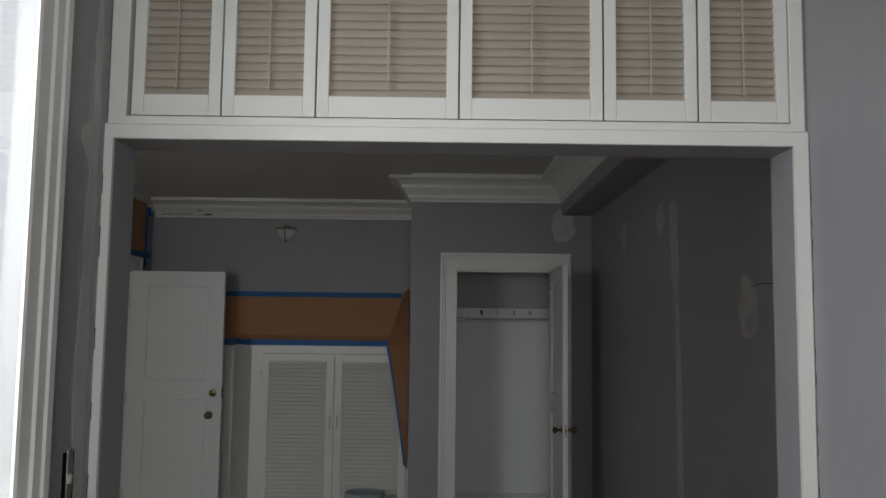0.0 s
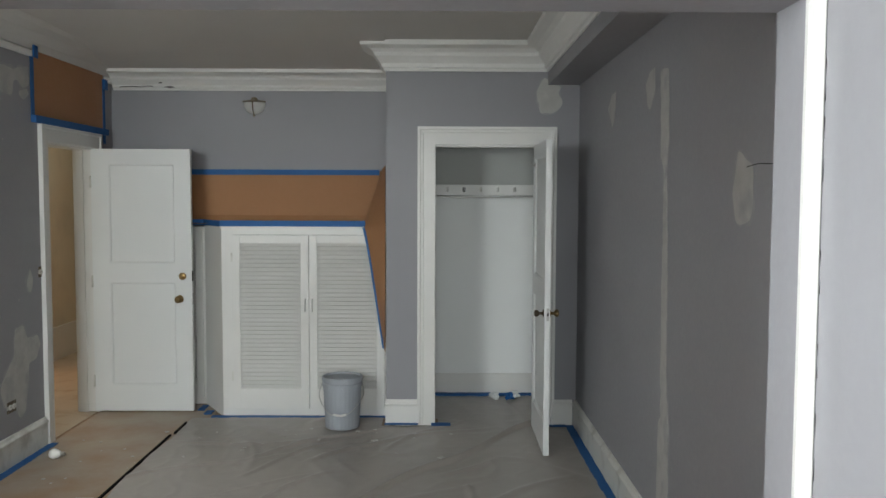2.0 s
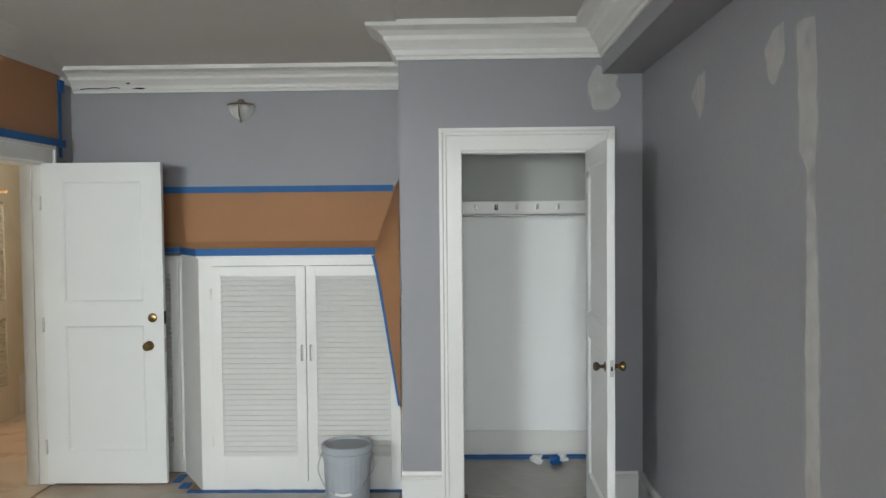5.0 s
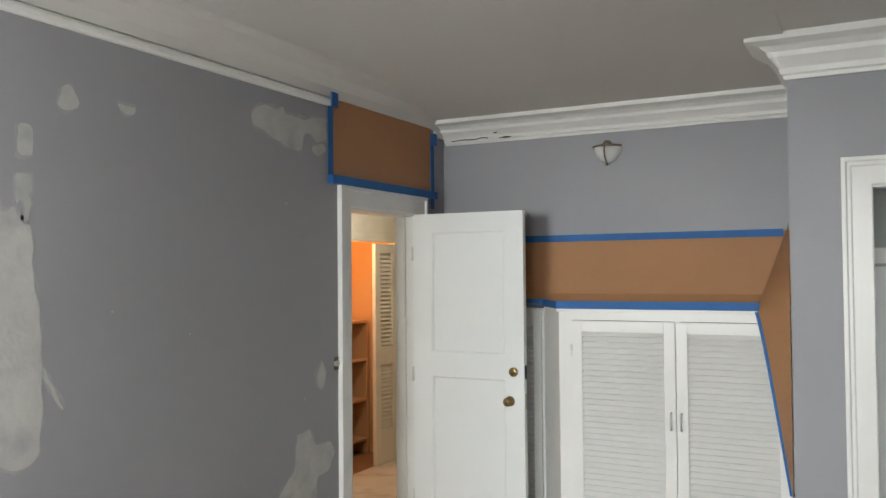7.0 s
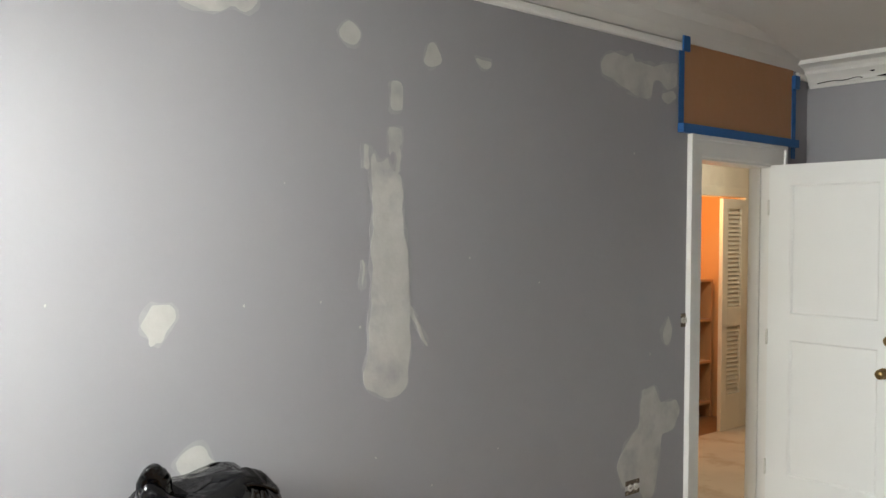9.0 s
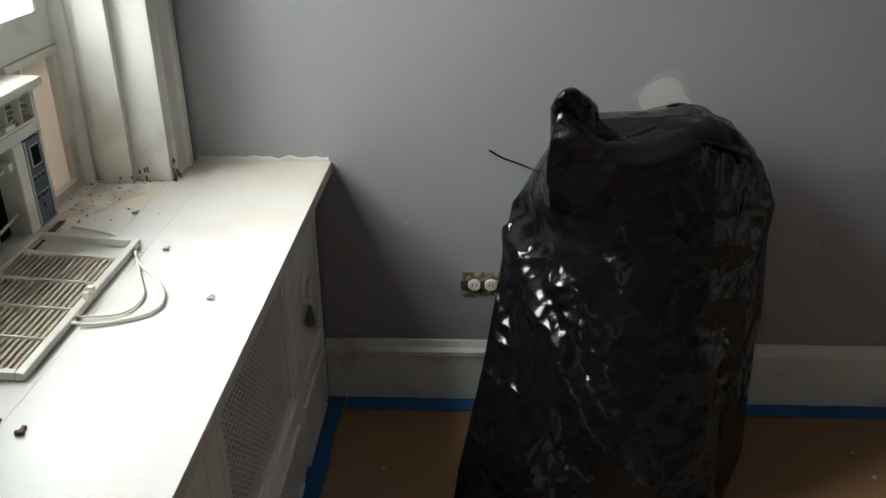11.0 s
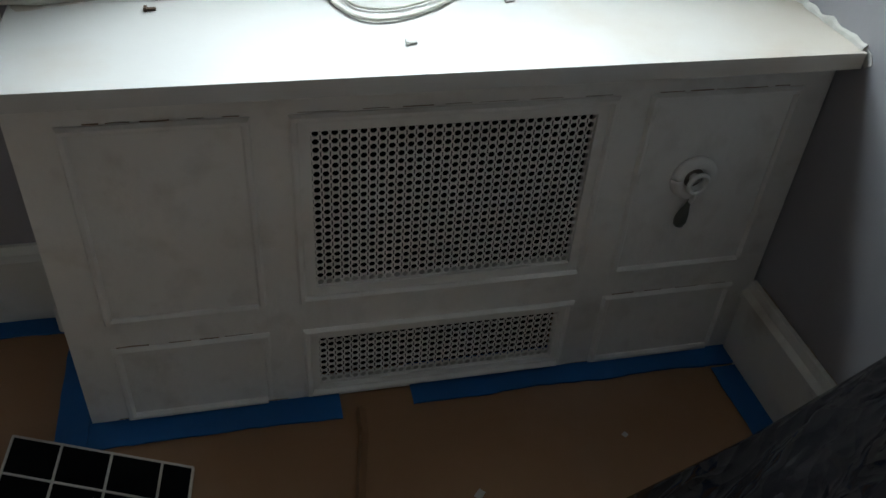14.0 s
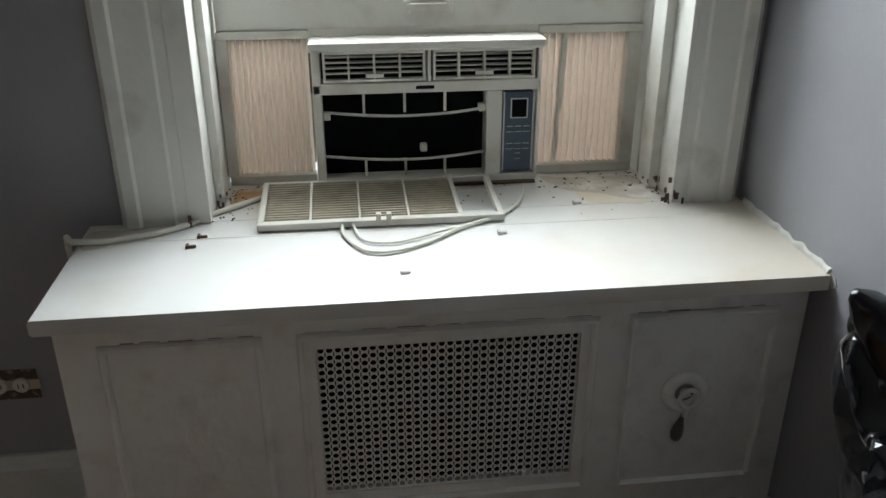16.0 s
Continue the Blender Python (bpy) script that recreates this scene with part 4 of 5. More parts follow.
for k, (wall, place, outline) in enumerate(PATCHES):
    part("plaster_patch", blob(outline, place, 0.0012, 0.02, k), PLASTER, wall, "pale dried filler")
    n, area2 = len(outline), sum(p[0] * q[1] - q[0] * p[1] for p, q in zip(outline, outline[1:] + outline[:1]))
    grown = []
    for i in range(n):
        tx, ty = outline[(i + 1) % n][0] - outline[i - 1][0], outline[(i + 1) % n][1] - outline[i - 1][1]
        r = 0.010 * (1 if area2 > 0 else -1) / max(1e-6, math.hypot(tx, ty))
        grown.append((outline[i][0] + ty * r, outline[i][1] - tx * r))
    part("filler_edge", blob(grown, place, 0.0006, 0.03, k + 200), THINFILL, wall, "thin feathered filler")


# ---- outlets ----
OUTLETDIRT = surface("grimy_box_edge", (0.10, 0.075, 0.05), 0.8, 0.4, 40, 120, 0.3, dirt=(0.45, 0.38, 0.27), dirt_amount=1.0, dirt_scale=60)


def outlet(place, u, n, label):
    """An open double socket without its plate: u along the wall, n out of it."""
    o = thing("wall_outlet", place, label, "outlet", "open wall outlets")
    u, n, p = Vector(u), Vector(n), Vector(place)
    m = Matrix((( u.x, n.x, 0, p.x), (u.y, n.y, 0, p.y), (0, 0, 1, p.z), (0, 0, 0, 1)))
    part("recess", box(-0.055, 0.055, 0.0008, 0.003, -0.035, 0.035, m=m), OUTLETDIRT, o, "grimy wall box")
    part("yoke", box(-0.06, 0.06, 0.003, 0.005, -0.012, 0.012, 0.001, m=m), STEEL, o, "steel mounting strap")
    for s in (-0.022, 0.022):
        face = lathe([(0.017, 0), (0.017, 0.008), (0.015, 0.01)], (s, 0, 0), "Z", 16)
        face.transform(m @ Matrix.Rotation(radians(-90), 4, "X"))
        sock = part("receptacle", face, OLDWHITE, o)
        part("slot", boxes([(s - 0.006, s - 0.004, 0.0095, 0.0105, -0.005, 0.005), (s + 0.004, s + 0.006, 0.0095, 0.0105, -0.005, 0.005)]), DARK, sock).data.transform(m)


outlet((XL, 1.69, 0.37), (0, 1, 0), (1, 0, 0), "open double socket without plate in the grey wall")
outlet((XL, 4.38, 0.37), (0, 1, 0), (1, 0, 0), "open double socket in a patched wall")
outlet((XL, 4.80, 1.17), (0, 0.5, 0), (1, 0, 0), "open switch box beside the door casing")
outlet((-0.42, YW, 0.37), (-1, 0, 0), (0, 1, 0), "open double socket beside the radiator cover")
# ---- radiator cover ----
FY = 1.25
rad = thing("radiator_cover", (-1.29, 1.1, 0), "white painted radiator cover with perforated grilles", "radiator cover")
XA, XB = -1.944, -0.646
G0, G1, GA, GB, HA, HB = -1.530, -1.066, 0.288, 0.602, 0.040, 0.163
part("front_frame", boxes([(XA, G0, FY - 0.02, FY, 0, 0.688), (G1, XB, FY - 0.02, FY, 0, 0.688), (G0, G1, FY - 0.02, FY, GB, 0.688), (G0, G1, FY - 0.02, FY, HB, GA), (G0, G1, FY - 0.02, FY, 0.0, HA)]), COVERPAINT, rad)
part("side_panel", box(XB - 0.02, XB, YW, FY - 0.02, 0, 0.688), COVERPAINT, rad)
# shade inside the cover is put into this near-black back
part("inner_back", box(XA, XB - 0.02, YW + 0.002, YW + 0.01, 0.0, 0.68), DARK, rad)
part("shelf_top", sweep([(YW, 0.688), (1.302, 0.688)], [(0, XA), (0, -0.638), (-0.004, -0.634), (-0.024, -0.634), (-0.028, -0.638), (-0.028, XA)], lambda a, b, d: (d, a, b)), SHELF, rad, "white shelf top, stained near the window")
BEAD = [(0, 0), (0, 0.004), (0.004, 0.009), (0.010, 0.009), (0.014, 0.003), (0.014, 0)]


def bead_ring(x0, x1, z0, z1, name="moulding"):
    part(name, sweep([(x0, z0), (x1, z0), (x1, z1), (x0, z1), (x0, z0 + 0.0001)], BEAD, lambda a, b, d: (a, FY + d, b)), COVERPAINT, rad)


bead_ring(G0 - 0.018, G1 + 0.018, GA - 0.018, GB + 0.018, "grille_frame")
bead_ring(G0 - 0.014, G1 + 0.014, HA - 0.012, HB + 0.014, "grille_frame")
for x0, x1 in ((-0.965, -0.725), (-1.88, -1.63)):
    bead_ring(x0, x1, 0.265, 0.62)
    bead_ring(x0, x1, 0.025, 0.18)


def perforated(x0, x1, z0, z1, y, pitch):
    """A metal sheet pierced with staggered round holes."""
    bm = bmesh.new()
    nx, nz = round((x1 - x0) / pitch), round((z1 - z0) / pitch)
    px, pz = (x1 - x0) / nx, (z1 - z0) / nz
    for i in range(nx):
        for j in range(nz):
            cx, cz = x0 + (i + 0.5) * px, z0 + (j + 0.5) * pz
            r = 0.385
            w = 0.86
            out, inn = [], []
            for k in range(8):
                a = 2 * math.pi * (k + 0.5) / 8
                c, s_ = math.cos(a), math.sin(a)
                q = 0.5 / max(abs(c), abs(s_))
                out.append(bm.verts.new((cx + c * q * px * w, y, cz + s_ * q * pz)))
                inn.append((bm.verts.new((cx + c * r * px, y, cz + s_ * r * pz)), bm.verts.new((cx + c * r * px, y - 0.002, cz + s_ * r * pz))))
            for k in range(8):
                j2 = (k + 1) % 8
                bm.faces.new((out[k], out[j2], inn[j2][0], inn[k][0]))
                bm.faces.new((inn[k][0], inn[j2][0], inn[j2][1], inn[k][1]))
            for a, b in ((0, 1), (2, 3), (4, 5), (6, 7)):
                sx, sz = (1 if a in (0, 6) else -1), (1 if a in (0, 2) else -1)
                bm.faces.new((out[a], bm.verts.new((cx + sx * px * w / 2, y, cz + sz * pz / 2)), out[b]))
            e, h = px * (1 - w) / 2, pz * 0.2
            bm.faces.new([bm.verts.new(q) for q in ((cx + px * w / 2, y, cz - h), (cx + px / 2 + e, y, cz - h), (cx + px / 2 + e, y, cz + h), (cx + px * w / 2, y, cz + h))])
    bmesh.ops.remove_doubles(bm, verts=bm.verts, dist=0.0003)
    return bm


part("grille", perforated(G0, G1, GA, GB, FY - 0.006, 0.0150), COVERPAINT, rad, "pierced metal grille")
part("grille", perforated(G0, G1, HA, HB, FY - 0.006, 0.0150), COVERPAINT, rad, "pierced metal grille")
# added black sheet gives the grille holes their shade
part("grille_shade_backing", box(G0 - 0.01, G1 + 0.01, FY - 0.05, FY - 0.045, 0.02, 0.62), DARK, rad)
RX, RZ = -1.735, 0.462
kn = part("valve_rose", sweep([(RX + 0.033 * math.cos(a), RZ + 0.033 * math.sin(a)) for a in [-2 * math.pi * k / 32 for k in range(33)]], [(0.014, 0), (0.013, 0.006), (0.006, 0.012), (-0.003, 0.012), (-0.010, 0.006), (-0.011, 0)], lambda a, b, d: (a, FY + d, b)), COVERPAINT, rad, "painted round valve rose", True)
# no hollow is cut; the disc's darker colour gives its shade
part("rose_recess", lathe([(0.024, 0.0005), (0.024, 0.002)], (0, 0, 0), "Z", 24), surface("rose_hollow_shade", (0.30, 0.27, 0.23), 0.8, 0.3, 30, 90, 0.1), kn, "darker disc for the shaded hollow").data.transform(Matrix.Translation((RX, FY, RZ)) @ Matrix.Rotation(radians(-90), 4, "X"))
part("valve_stem", tube([(RX, FY, RZ), (RX, FY + 0.010, RZ), (RX - 0.001, FY + 0.014, RZ - 0.003)], 0.009, 10), COVERPAINT, kn, "painted valve stem", True)
part("key_ring", tube([(RX - 0.004 + 0.017 * math.cos(a), FY + 0.016 + 0.003 * math.sin(a), RZ - 0.006 + 0.021 * math.sin(a)) for a in [2 * math.pi * k / 12 for k in range(13)]], 0.0045, steps=3), COVERPAINT, kn, "painted metal ring", True)
part("key_link", tube([(RX - 0.004, FY + 0.014, RZ - 0.026), (RX - 0.002, FY + 0.016, RZ - 0.036), (RX + 0.002, FY + 0.014, RZ - 0.044)], 0.0045), COVERPAINT, kn, "", True)
tas = lathe([(0.003, 0.0), (0.005, -0.012), (0.010, -0.030), (0.012, -0.044), (0.009, -0.056), (0.003, -0.060)], (0, 0, 0), "Z", 14)
tas.transform(Matrix.Translation((RX + 0.002, FY + 0.014, RZ - 0.040)) @ Matrix.Rotation(radians(-10), 4, "Y"))
part("tassel", tas, surface("tarnished_metal", (0.10, 0.11, 0.09), 0.4, 0.2, 20, 60, 0.05), kn, "small tarnished drop pull", True)

# ---- room window with air conditioner ----
win = tagged(new("window_2"), "tall white sash window above the radiator cover", "window", "", "structure")
WC = [(0, 0), (0, 0.012), (0.02, 0.014), (0.025, 0.02), (0.085, 0.02), (0.09, 0.028), (0.112, 0.028), (0.122, 0.02), (0.122, 0)]
part("window_casing", sweep([(-1.808, 0.717), (-1.808, 2.36), (-0.826, 2.36), (-0.826, 0.717)], [(-u, d) for u, d in WC], lambda a, b, d: (a, YW + d, b)), OLDWHITE, win)
part("window_jamb", boxes([(-0.868, -0.826, 0.60, 0.945, 0.717, 2.36), (-0.885, -0.868, 0.79, 0.86, 0.717, 2.36), (-0.880, -0.868, 0.68, 0.765, 0.717, 2.36), (-1.808, -1.766 - 0.03, 0.60, 0.945, 0.717, 2.36), (-1.796, -1.775, 0.79, 0.86, 0.717, 2.36), (-1.796, -1.782, 0.68, 0.765, 0.717, 2.36), (-1.796, -0.868, 0.60, 0.945, 2.34, 2.36)], 0.002), OLDWHITE, win, "white jamb with chipped rusty foot")
part("window_sill", box(-1.796, -0.868, 0.60, 0.935, 0.69, 0.7165), SHELF, win)
part("sash", boxes([(-1.775, -0.886, 0.69, 0.735, 1.045, 1.125), (-0.94, -0.886, 0.69, 0.735, 1.125, 1.66), (-1.775, -1.72, 0.69, 0.735, 1.125, 1.66), (-1.72, -0.94, 0.69, 0.735, 1.62, 1.66)], 0.003), OLDWHITE, win, "raised lower sash")
part("sash", boxes([(-1.775, -0.886, 0.64, 0.685, 1.61, 1.65), (-0.94, -0.886, 0.64, 0.685, 1.65, 2.34), (-1.775, -1.72, 0.64, 0.685, 1.65, 2.34), (-1.72, -0.94, 0.64, 0.685, 2.28, 2.34)], 0.003), OLDWHITE, win, "upper sash")
part("sash_lift", boxes([(-1.36, -1.27, 0.735, 0.75, 1.080, 1.094), (-1.365, -1.352, 0.735, 0.748, 1.074, 1.100), (-1.278, -1.265, 0.735, 0.748, 1.074, 1.100)], 0.002), OLDWHITE, win, "painted sash lift")
for z0, z1, y in ((1.125, 1.62, 0.712), (1.65, 2.28, 0.662)):
    pane = part("pane", box(-1.72, -0.94, y - 0.002, y + 0.002, z0, z1), GLASS, win)
    pane.visible_shadow = False

ac = thing("air_conditioner", (-1.31, 0.6, 0.717), "white window air conditioner, grimy, without its front grille", "air conditioner")
AX0, AX1, AY, AZ0, AZ1 = -1.546, -1.073, 0.79, 0.722, 1.032
part("case", boxes([(AX0 + 0.008, AX1 - 0.008, 0.42, 0.735, AZ0, AZ1 - 0.008)], 0.004), ACWHITE, ac)
part("front_bezel", boxes([(AX0, AX1, 0.735, AY + 0.004, 1.014, AZ1), (AX0, AX1, 0.735, AY, 0.922, 0.945), (AX0, AX1, 0.735, AY, AZ0, 0.738), (AX1 - 0.018, AX1, 0.735, AY, 0.738, 1.014), (AX0, AX0 + 0.008, 0.735, AY, 0.738, 1.014), (-1.466, -1.432, 0.735, AY, 0.738, 0.922), (-1.316, -1.308, 0.735, AY, 0.945, 1.014)], 0.003), ACWHITE, ac)
part("top_lip", box(AX0 - 0.004, AX1 + 0.004, 0.74, 0.812, 1.012, 1.031, 0.006), ACWHITE, ac, "bright front lip")
# flat near-black sheets stand in for the shaded inside of the case
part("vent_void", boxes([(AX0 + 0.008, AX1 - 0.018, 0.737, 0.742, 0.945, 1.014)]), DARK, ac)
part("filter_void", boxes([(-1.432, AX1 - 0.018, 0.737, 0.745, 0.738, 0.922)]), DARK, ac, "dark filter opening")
for x0, x1 in ((-1.532, -1.320), (-1.304, -1.096)):
    v = part("vent", boxes([(x0, x1, 0.778, 0.792, 0.948, 0.953), (x0, x1, 0.778, 0.792, 1.004, 1.009), (x0, x0 + 0.005, 0.778, 0.792, 0.953, 1.004), (x1 - 0.005, x1, 0.778, 0.792, 0.953, 1.004)]), ACWHITE, ac)
    for k in range(4):
        part("slat", box(x0 + 0.005, x1 - 0.005, 0.766, 0.782, 0.9625 + k * 0.011, 0.9645 + k * 0.011), ACWHITE, v)
    for k in range(1, 4):
        xx = x0 + (x1 - x0) * k / 4
        part("divider", box(xx - 0.002, xx + 0.002, 0.776, 0.794, 0.953, 1.004), ACWHITE, v)
    part("tab", box((x0 + x1) / 2 - 0.018, (x0 + x1) / 2 + 0.018, 0.785, 0.797, 0.957, 0.965), ACWHITE, v)
for k in range(1, 4):
    xx = -1.432 + 0.341 * k / 4
    part("grid_bar", box(xx - 0.0025, xx + 0.0025, 0.764, 0.772, 0.877, 0.922), ACWHITE, ac)
    part("grid_bar", box(xx - 0.0025, xx + 0.0025, 0.764, 0.772, 0.738, 0.775), ACWHITE, ac)
for z in (0.876, 0.780):
    part("grid_bar", tube([(-1.432, 0.768, z + 0.004), (-1.345, 0.772, z - 0.004), (-1.262, 0.774, z - 0.006), (-1.18, 0.772, z - 0.003), (-1.091, 0.768, z + 0.005)], 0.003), ACWHITE, ac, "", True)
for x, z in ((-1.424, 0.884), (-1.099, 0.875), (-1.30, 0.80)):
    part("clip", box(x - 0.007, x + 0.007, 0.765, 0.782, z - 0.008, z + 0.008, 0.002), ACWHITE, ac)
ctl = part("control_panel", box(-1.532, -1.470, 0.742, 0.790, 0.744, 0.918, 0.003), ACBLUE, ac, "blue control panel")
part("display", box(-1.518, -1.486, 0.790, 0.7925, 0.864, 0.902), DARK, ctl, "dark display")
for r, z in enumerate((0.838, 0.800, 0.778)):
    for c in range(3 if r < 2 else 1):
        x = -1.519 + 0.018 * c + (0.018 if r == 2 else 0)
        btn = part("button", box(x - 0.0055, x + 0.0055, 0.790, 0.7935, z - 0.005, z + 0.005, 0.001), ACBLUE, ctl)
        part("button_rim", boxes([(x - 0.0065, x + 0.0065, 0.7898, 0.7912, z - 0.0065, z - 0.0052), (x - 0.0065, x + 0.0065, 0.7898, 0.7912, z + 0.0052, z + 0.0065)]), ACWHITE, btn, "pale button outline")
part("panel_rim", boxes([(-1.534, -1.531, 0.789, 0.7915, 0.744, 0.918), (-1.471, -1.468, 0.789, 0.7915, 0.744, 0.918), (-1.520, -1.484, 0.7898, 0.7918, 0.9025, 0.9045), (-1.520, -1.484, 0.7898, 0.7918, 0.8615, 0.8635), (-1.5205, -1.518, 0.7898, 0.7918, 0.8635, 0.9025), (-1.486, -1.4835, 0.7898, 0.7918, 0.8635, 0.9025)]), SHELF, ctl, "pale outline of the panel")
part("badge", box(-1.322, -1.284, 0.7895, 0.7915, 0.930, 0.937), DARK, ac, "dark maker's badge")
part("mounting_flange", box(AX0 - 0.006, AX1 + 0.006, 0.692, 0.7345, 1.0245, 1.0605, 0.003), ACWHITE, ac, "white flange under the sash")
part("base_tray", boxes([(AX0 + 0.005, AX1 - 0.005, 0.735, 0.80, 0.7175, 0.7225)]), RUST, ac, "rusty base edge")


def accordion(x0, x1, z0, z1, y, n):
    bm = bmesh.new()
    lo, hi = [], []
    for k in range(n * 2 + 1):
        x = x0 + (x1 - x0) * k / (2 * n)
        yy = y + (0.007 if k % 2 else -0.007)
        lo.append(bm.verts.new((x, yy, z0))), hi.append(bm.verts.new((x, yy, z1)))
    for k in range(2 * n):
        bm.faces.new((lo[k], lo[k + 1], hi[k + 1], hi[k]))
    return bm


for x0, x1 in ((-1.066, -0.905), (-1.745, -1.552)):
    sp = thing("side_panel", ((x0 + x1) / 2, 0.72, 0.72), "pleated translucent filler panel beside the air conditioner", "window panel", "window filler panels")
    part("pleats", accordion(x0, x1, 0.735, 1.03, 0.72, 14), ACCORDION, sp)
    part("frame", boxes([(x0 - 0.004 if x0 > -1.2 else x0 - 0.03, x1 + (0.02 if x0 > -1.2 else 0.004), 0.705, 0.742, 1.028, 1.044), (x0 - 0.004 if x0 > -1.2 else x0 - 0.03, x1 + (0.02 if x0 > -1.2 else 0.004), 0.705, 0.742, 0.7175, 0.737), (x1, x1 + 0.0235, 0.705, 0.742, 0.737, 1.028) if x0 > -1.2 else (x0 - 0.03, x0, 0.705, 0.742, 0.737, 1.028)], 0.002), ACWHITE, sp)

# removed front grille lying on the shelf
GRIMYPLASTIC = surface("dust_caked_plastic", (0.46, 0.41, 0.32), 0.6, 0.2, 14, 60, 0.05, dirt=(0.30, 0.25, 0.18), dirt_amount=0.6, dirt_scale=22)
gr = thing("air_conditioner_grille", (-1.2, 0.9, 0.716), "removed white plastic front grille lying on the shelf", "grille")
tilt = Matrix.Translation((-1.2, 1.0, 0.718)) @ Matrix.Rotation(radians(-4), 4, "X") @ Matrix.Translation((1.2, -1.0, -0.718))
part("frame", boxes([(-1.436, -0.96, 0.988, 1.002, 0.718, 0.732), (-1.436, -0.96, 0.80, 0.81, 0.718, 0.73), (-0.972, -0.96, 0.81, 0.988, 0.718, 0.732), (-1.436, -1.424, 0.81, 0.988, 0.718, 0.732), (-1.356, -1.346, 0.81, 0.988, 0.718, 0.732)], 0.002), ACWHITE, gr).data.transform(tilt)
for x in (-1.06, -1.155, -1.25):
    part("rib", box(x - 0.002, x + 0.002, 0.81, 0.988, 0.72, 0.731), ACWHITE, gr).data.transform(tilt)
for k in range(16):
    y = 0.8165 + k * 0.0108
    part("bar", box(-1.346, -0.972, y - 0.002, y + 0.002, 0.721, 0.727), GRIMYPLASTIC, gr).data.transform(tilt)
part("clip", boxes([(-1.215, -1.205, 0.995, 1.006, 0.73, 0.745), (-1.195, -1.185, 0.995, 1.006, 0.73, 0.745)], 0.002), ACWHITE, gr)
tagged(part("power_cable", tube([(-1.12, 0.998, 0.724), (-1.125, 1.05, 0.721), (-1.16, 1.115, 0.721), (-1.21, 1.125, 0.721), (-1.28, 1.09, 0.721), (-1.35, 1.03, 0.722), (-1.42, 0.99, 0.722), (-1.48, 0.92, 0.722), (-1.51, 0.83, 0.724)], 0.0034), CABLE, smooth=True), "white power cable looped over the shelf", "cable")
tagged(part("power_cable", tube([(-1.14, 1.0, 0.724), (-1.16, 1.07, 0.721), (-1.22, 1.085, 0.721), (-1.30, 1.05, 0.722), (-1.37, 1.02, 0.722)], 0.0026), CABLE, smooth=True), "white power cable looped over the shelf", "cable")
tagged(part("window_cable", tube([(-0.60, 0.945, 0.08), (-0.605, 0.95, 0.45), (-0.61, 0.99, 0.70), (-0.635, 1.03, 0.727), (-0.70, 1.02, 0.722), (-0.80, 0.98, 0.722), (-0.88, 0.90, 0.722), (-0.95, 0.84, 0.722), (-1.0, 0.815, 0.724)], 0.006), CABLE, smooth=True), "thick white cable lying along the shelf", "cable")
tagged(part("plug", box(-0.61, -0.56, 0.96, 1.0, 0.01, 0.075, 0.008), OLDWHITE), "white plug hanging beside the cover", "plug")
rnd = random.Random(7)
crumbs = bmesh.new()
for k in range(260):
    x = rnd.uniform(-1.79, -0.89) if k < 170 else rnd.choice((-0.885, -1.79)) + rnd.gauss(0, 0.015)
    y = 0.75 + abs(rnd.gauss(0, 0.09)) if k < 170 else rnd.uniform(0.76, 0.95)
    s = rnd.uniform(0.0004, 0.0016)
    box(-s * rnd.uniform(1, 3), s * rnd.uniform(1, 3), -s, s, 0, s, bm=crumbs, m=Matrix.Translation((x, min(y, 1.25), 0.7165)) @ Matrix.Rotation(rnd.uniform(0, 3), 4, "Z"))
tagged(part("rust_crumbs", crumbs, RUST), "scattered rust and paint crumbs on the shelf", "crumbs", "", "stuff")
for k, (x, y) in enumerate([(-0.86, 1.012), (-0.845, 1.055), (-1.225, 1.205), (-1.42, 1.06), (-1.60, 0.93)]):
    tagged(part("staple", boxes([(x - 0.009, x + 0.009, y - 0.003, y + 0.003, 0.7165, 0.721), (x + 0.004, x + 0.009, y - 0.006, y + 0.006, 0.7165, 0.723)], 0.0008), RUST if k < 2 else STEEL), "small bent staple lying on the shelf", "staple", "staples on the shelf")
tagged(part("shelf_joint", boxes([(XA, -0.638, 1.016, 1.0185, 0.7163, 0.7168)]), OLDWHITE), "grimy joint line across the shelf", "joint", "", "structure")

# filter panel on the floor
fl = thing("filter_panel", (-0.66, 1.38, 0.005), "dark mesh filter panel in a white frame", "filter")
fm = Matrix(((-0.93, 0.10, 0, -0.515), (0.37, 0.98, 0, 1.262), (0, 0, 1, 0.012), (0, 0, 0, 1)))
part("mesh", box(0, 0.335, 0, 0.24, 0.002, 0.004, m=fm), DARK, fl, "dark filter mesh")
for k in range(5):
    x = 0.335 * min(k / 3.6, 1)
    part("bar", box(x - 0.002, x + 0.002, 0, 0.24, 0, 0.007, m=fm), ACWHITE, fl)
for k in range(4):
    y = 0.24 * k / 3
    part("bar", box(0, 0.335, y - 0.002, y + 0.002, 0, 0.006, m=fm), ACWHITE, fl)
bm = bmesh.new()
seam = [(-1.13, 1.30), (-1.128, 1.36), (-1.11, 1.45), (-1.09, 1.56), (-1.085, 1.70), (-1.08, 1.9)]
ring = [(bm.verts.new((x + 0.004, y, 0.006)), bm.verts.new((x - 0.002, y, 0.022)), bm.verts.new((x - 0.014, y, 0.012)), bm.verts.new((x - 0.010, y, 0.006))) for x, y in seam]
for a, b in zip(ring, ring[1:]):
    for k in range(4):
        bm.faces.new((a[k], a[(k + 1) % 4], b[(k + 1) % 4], b[k]))
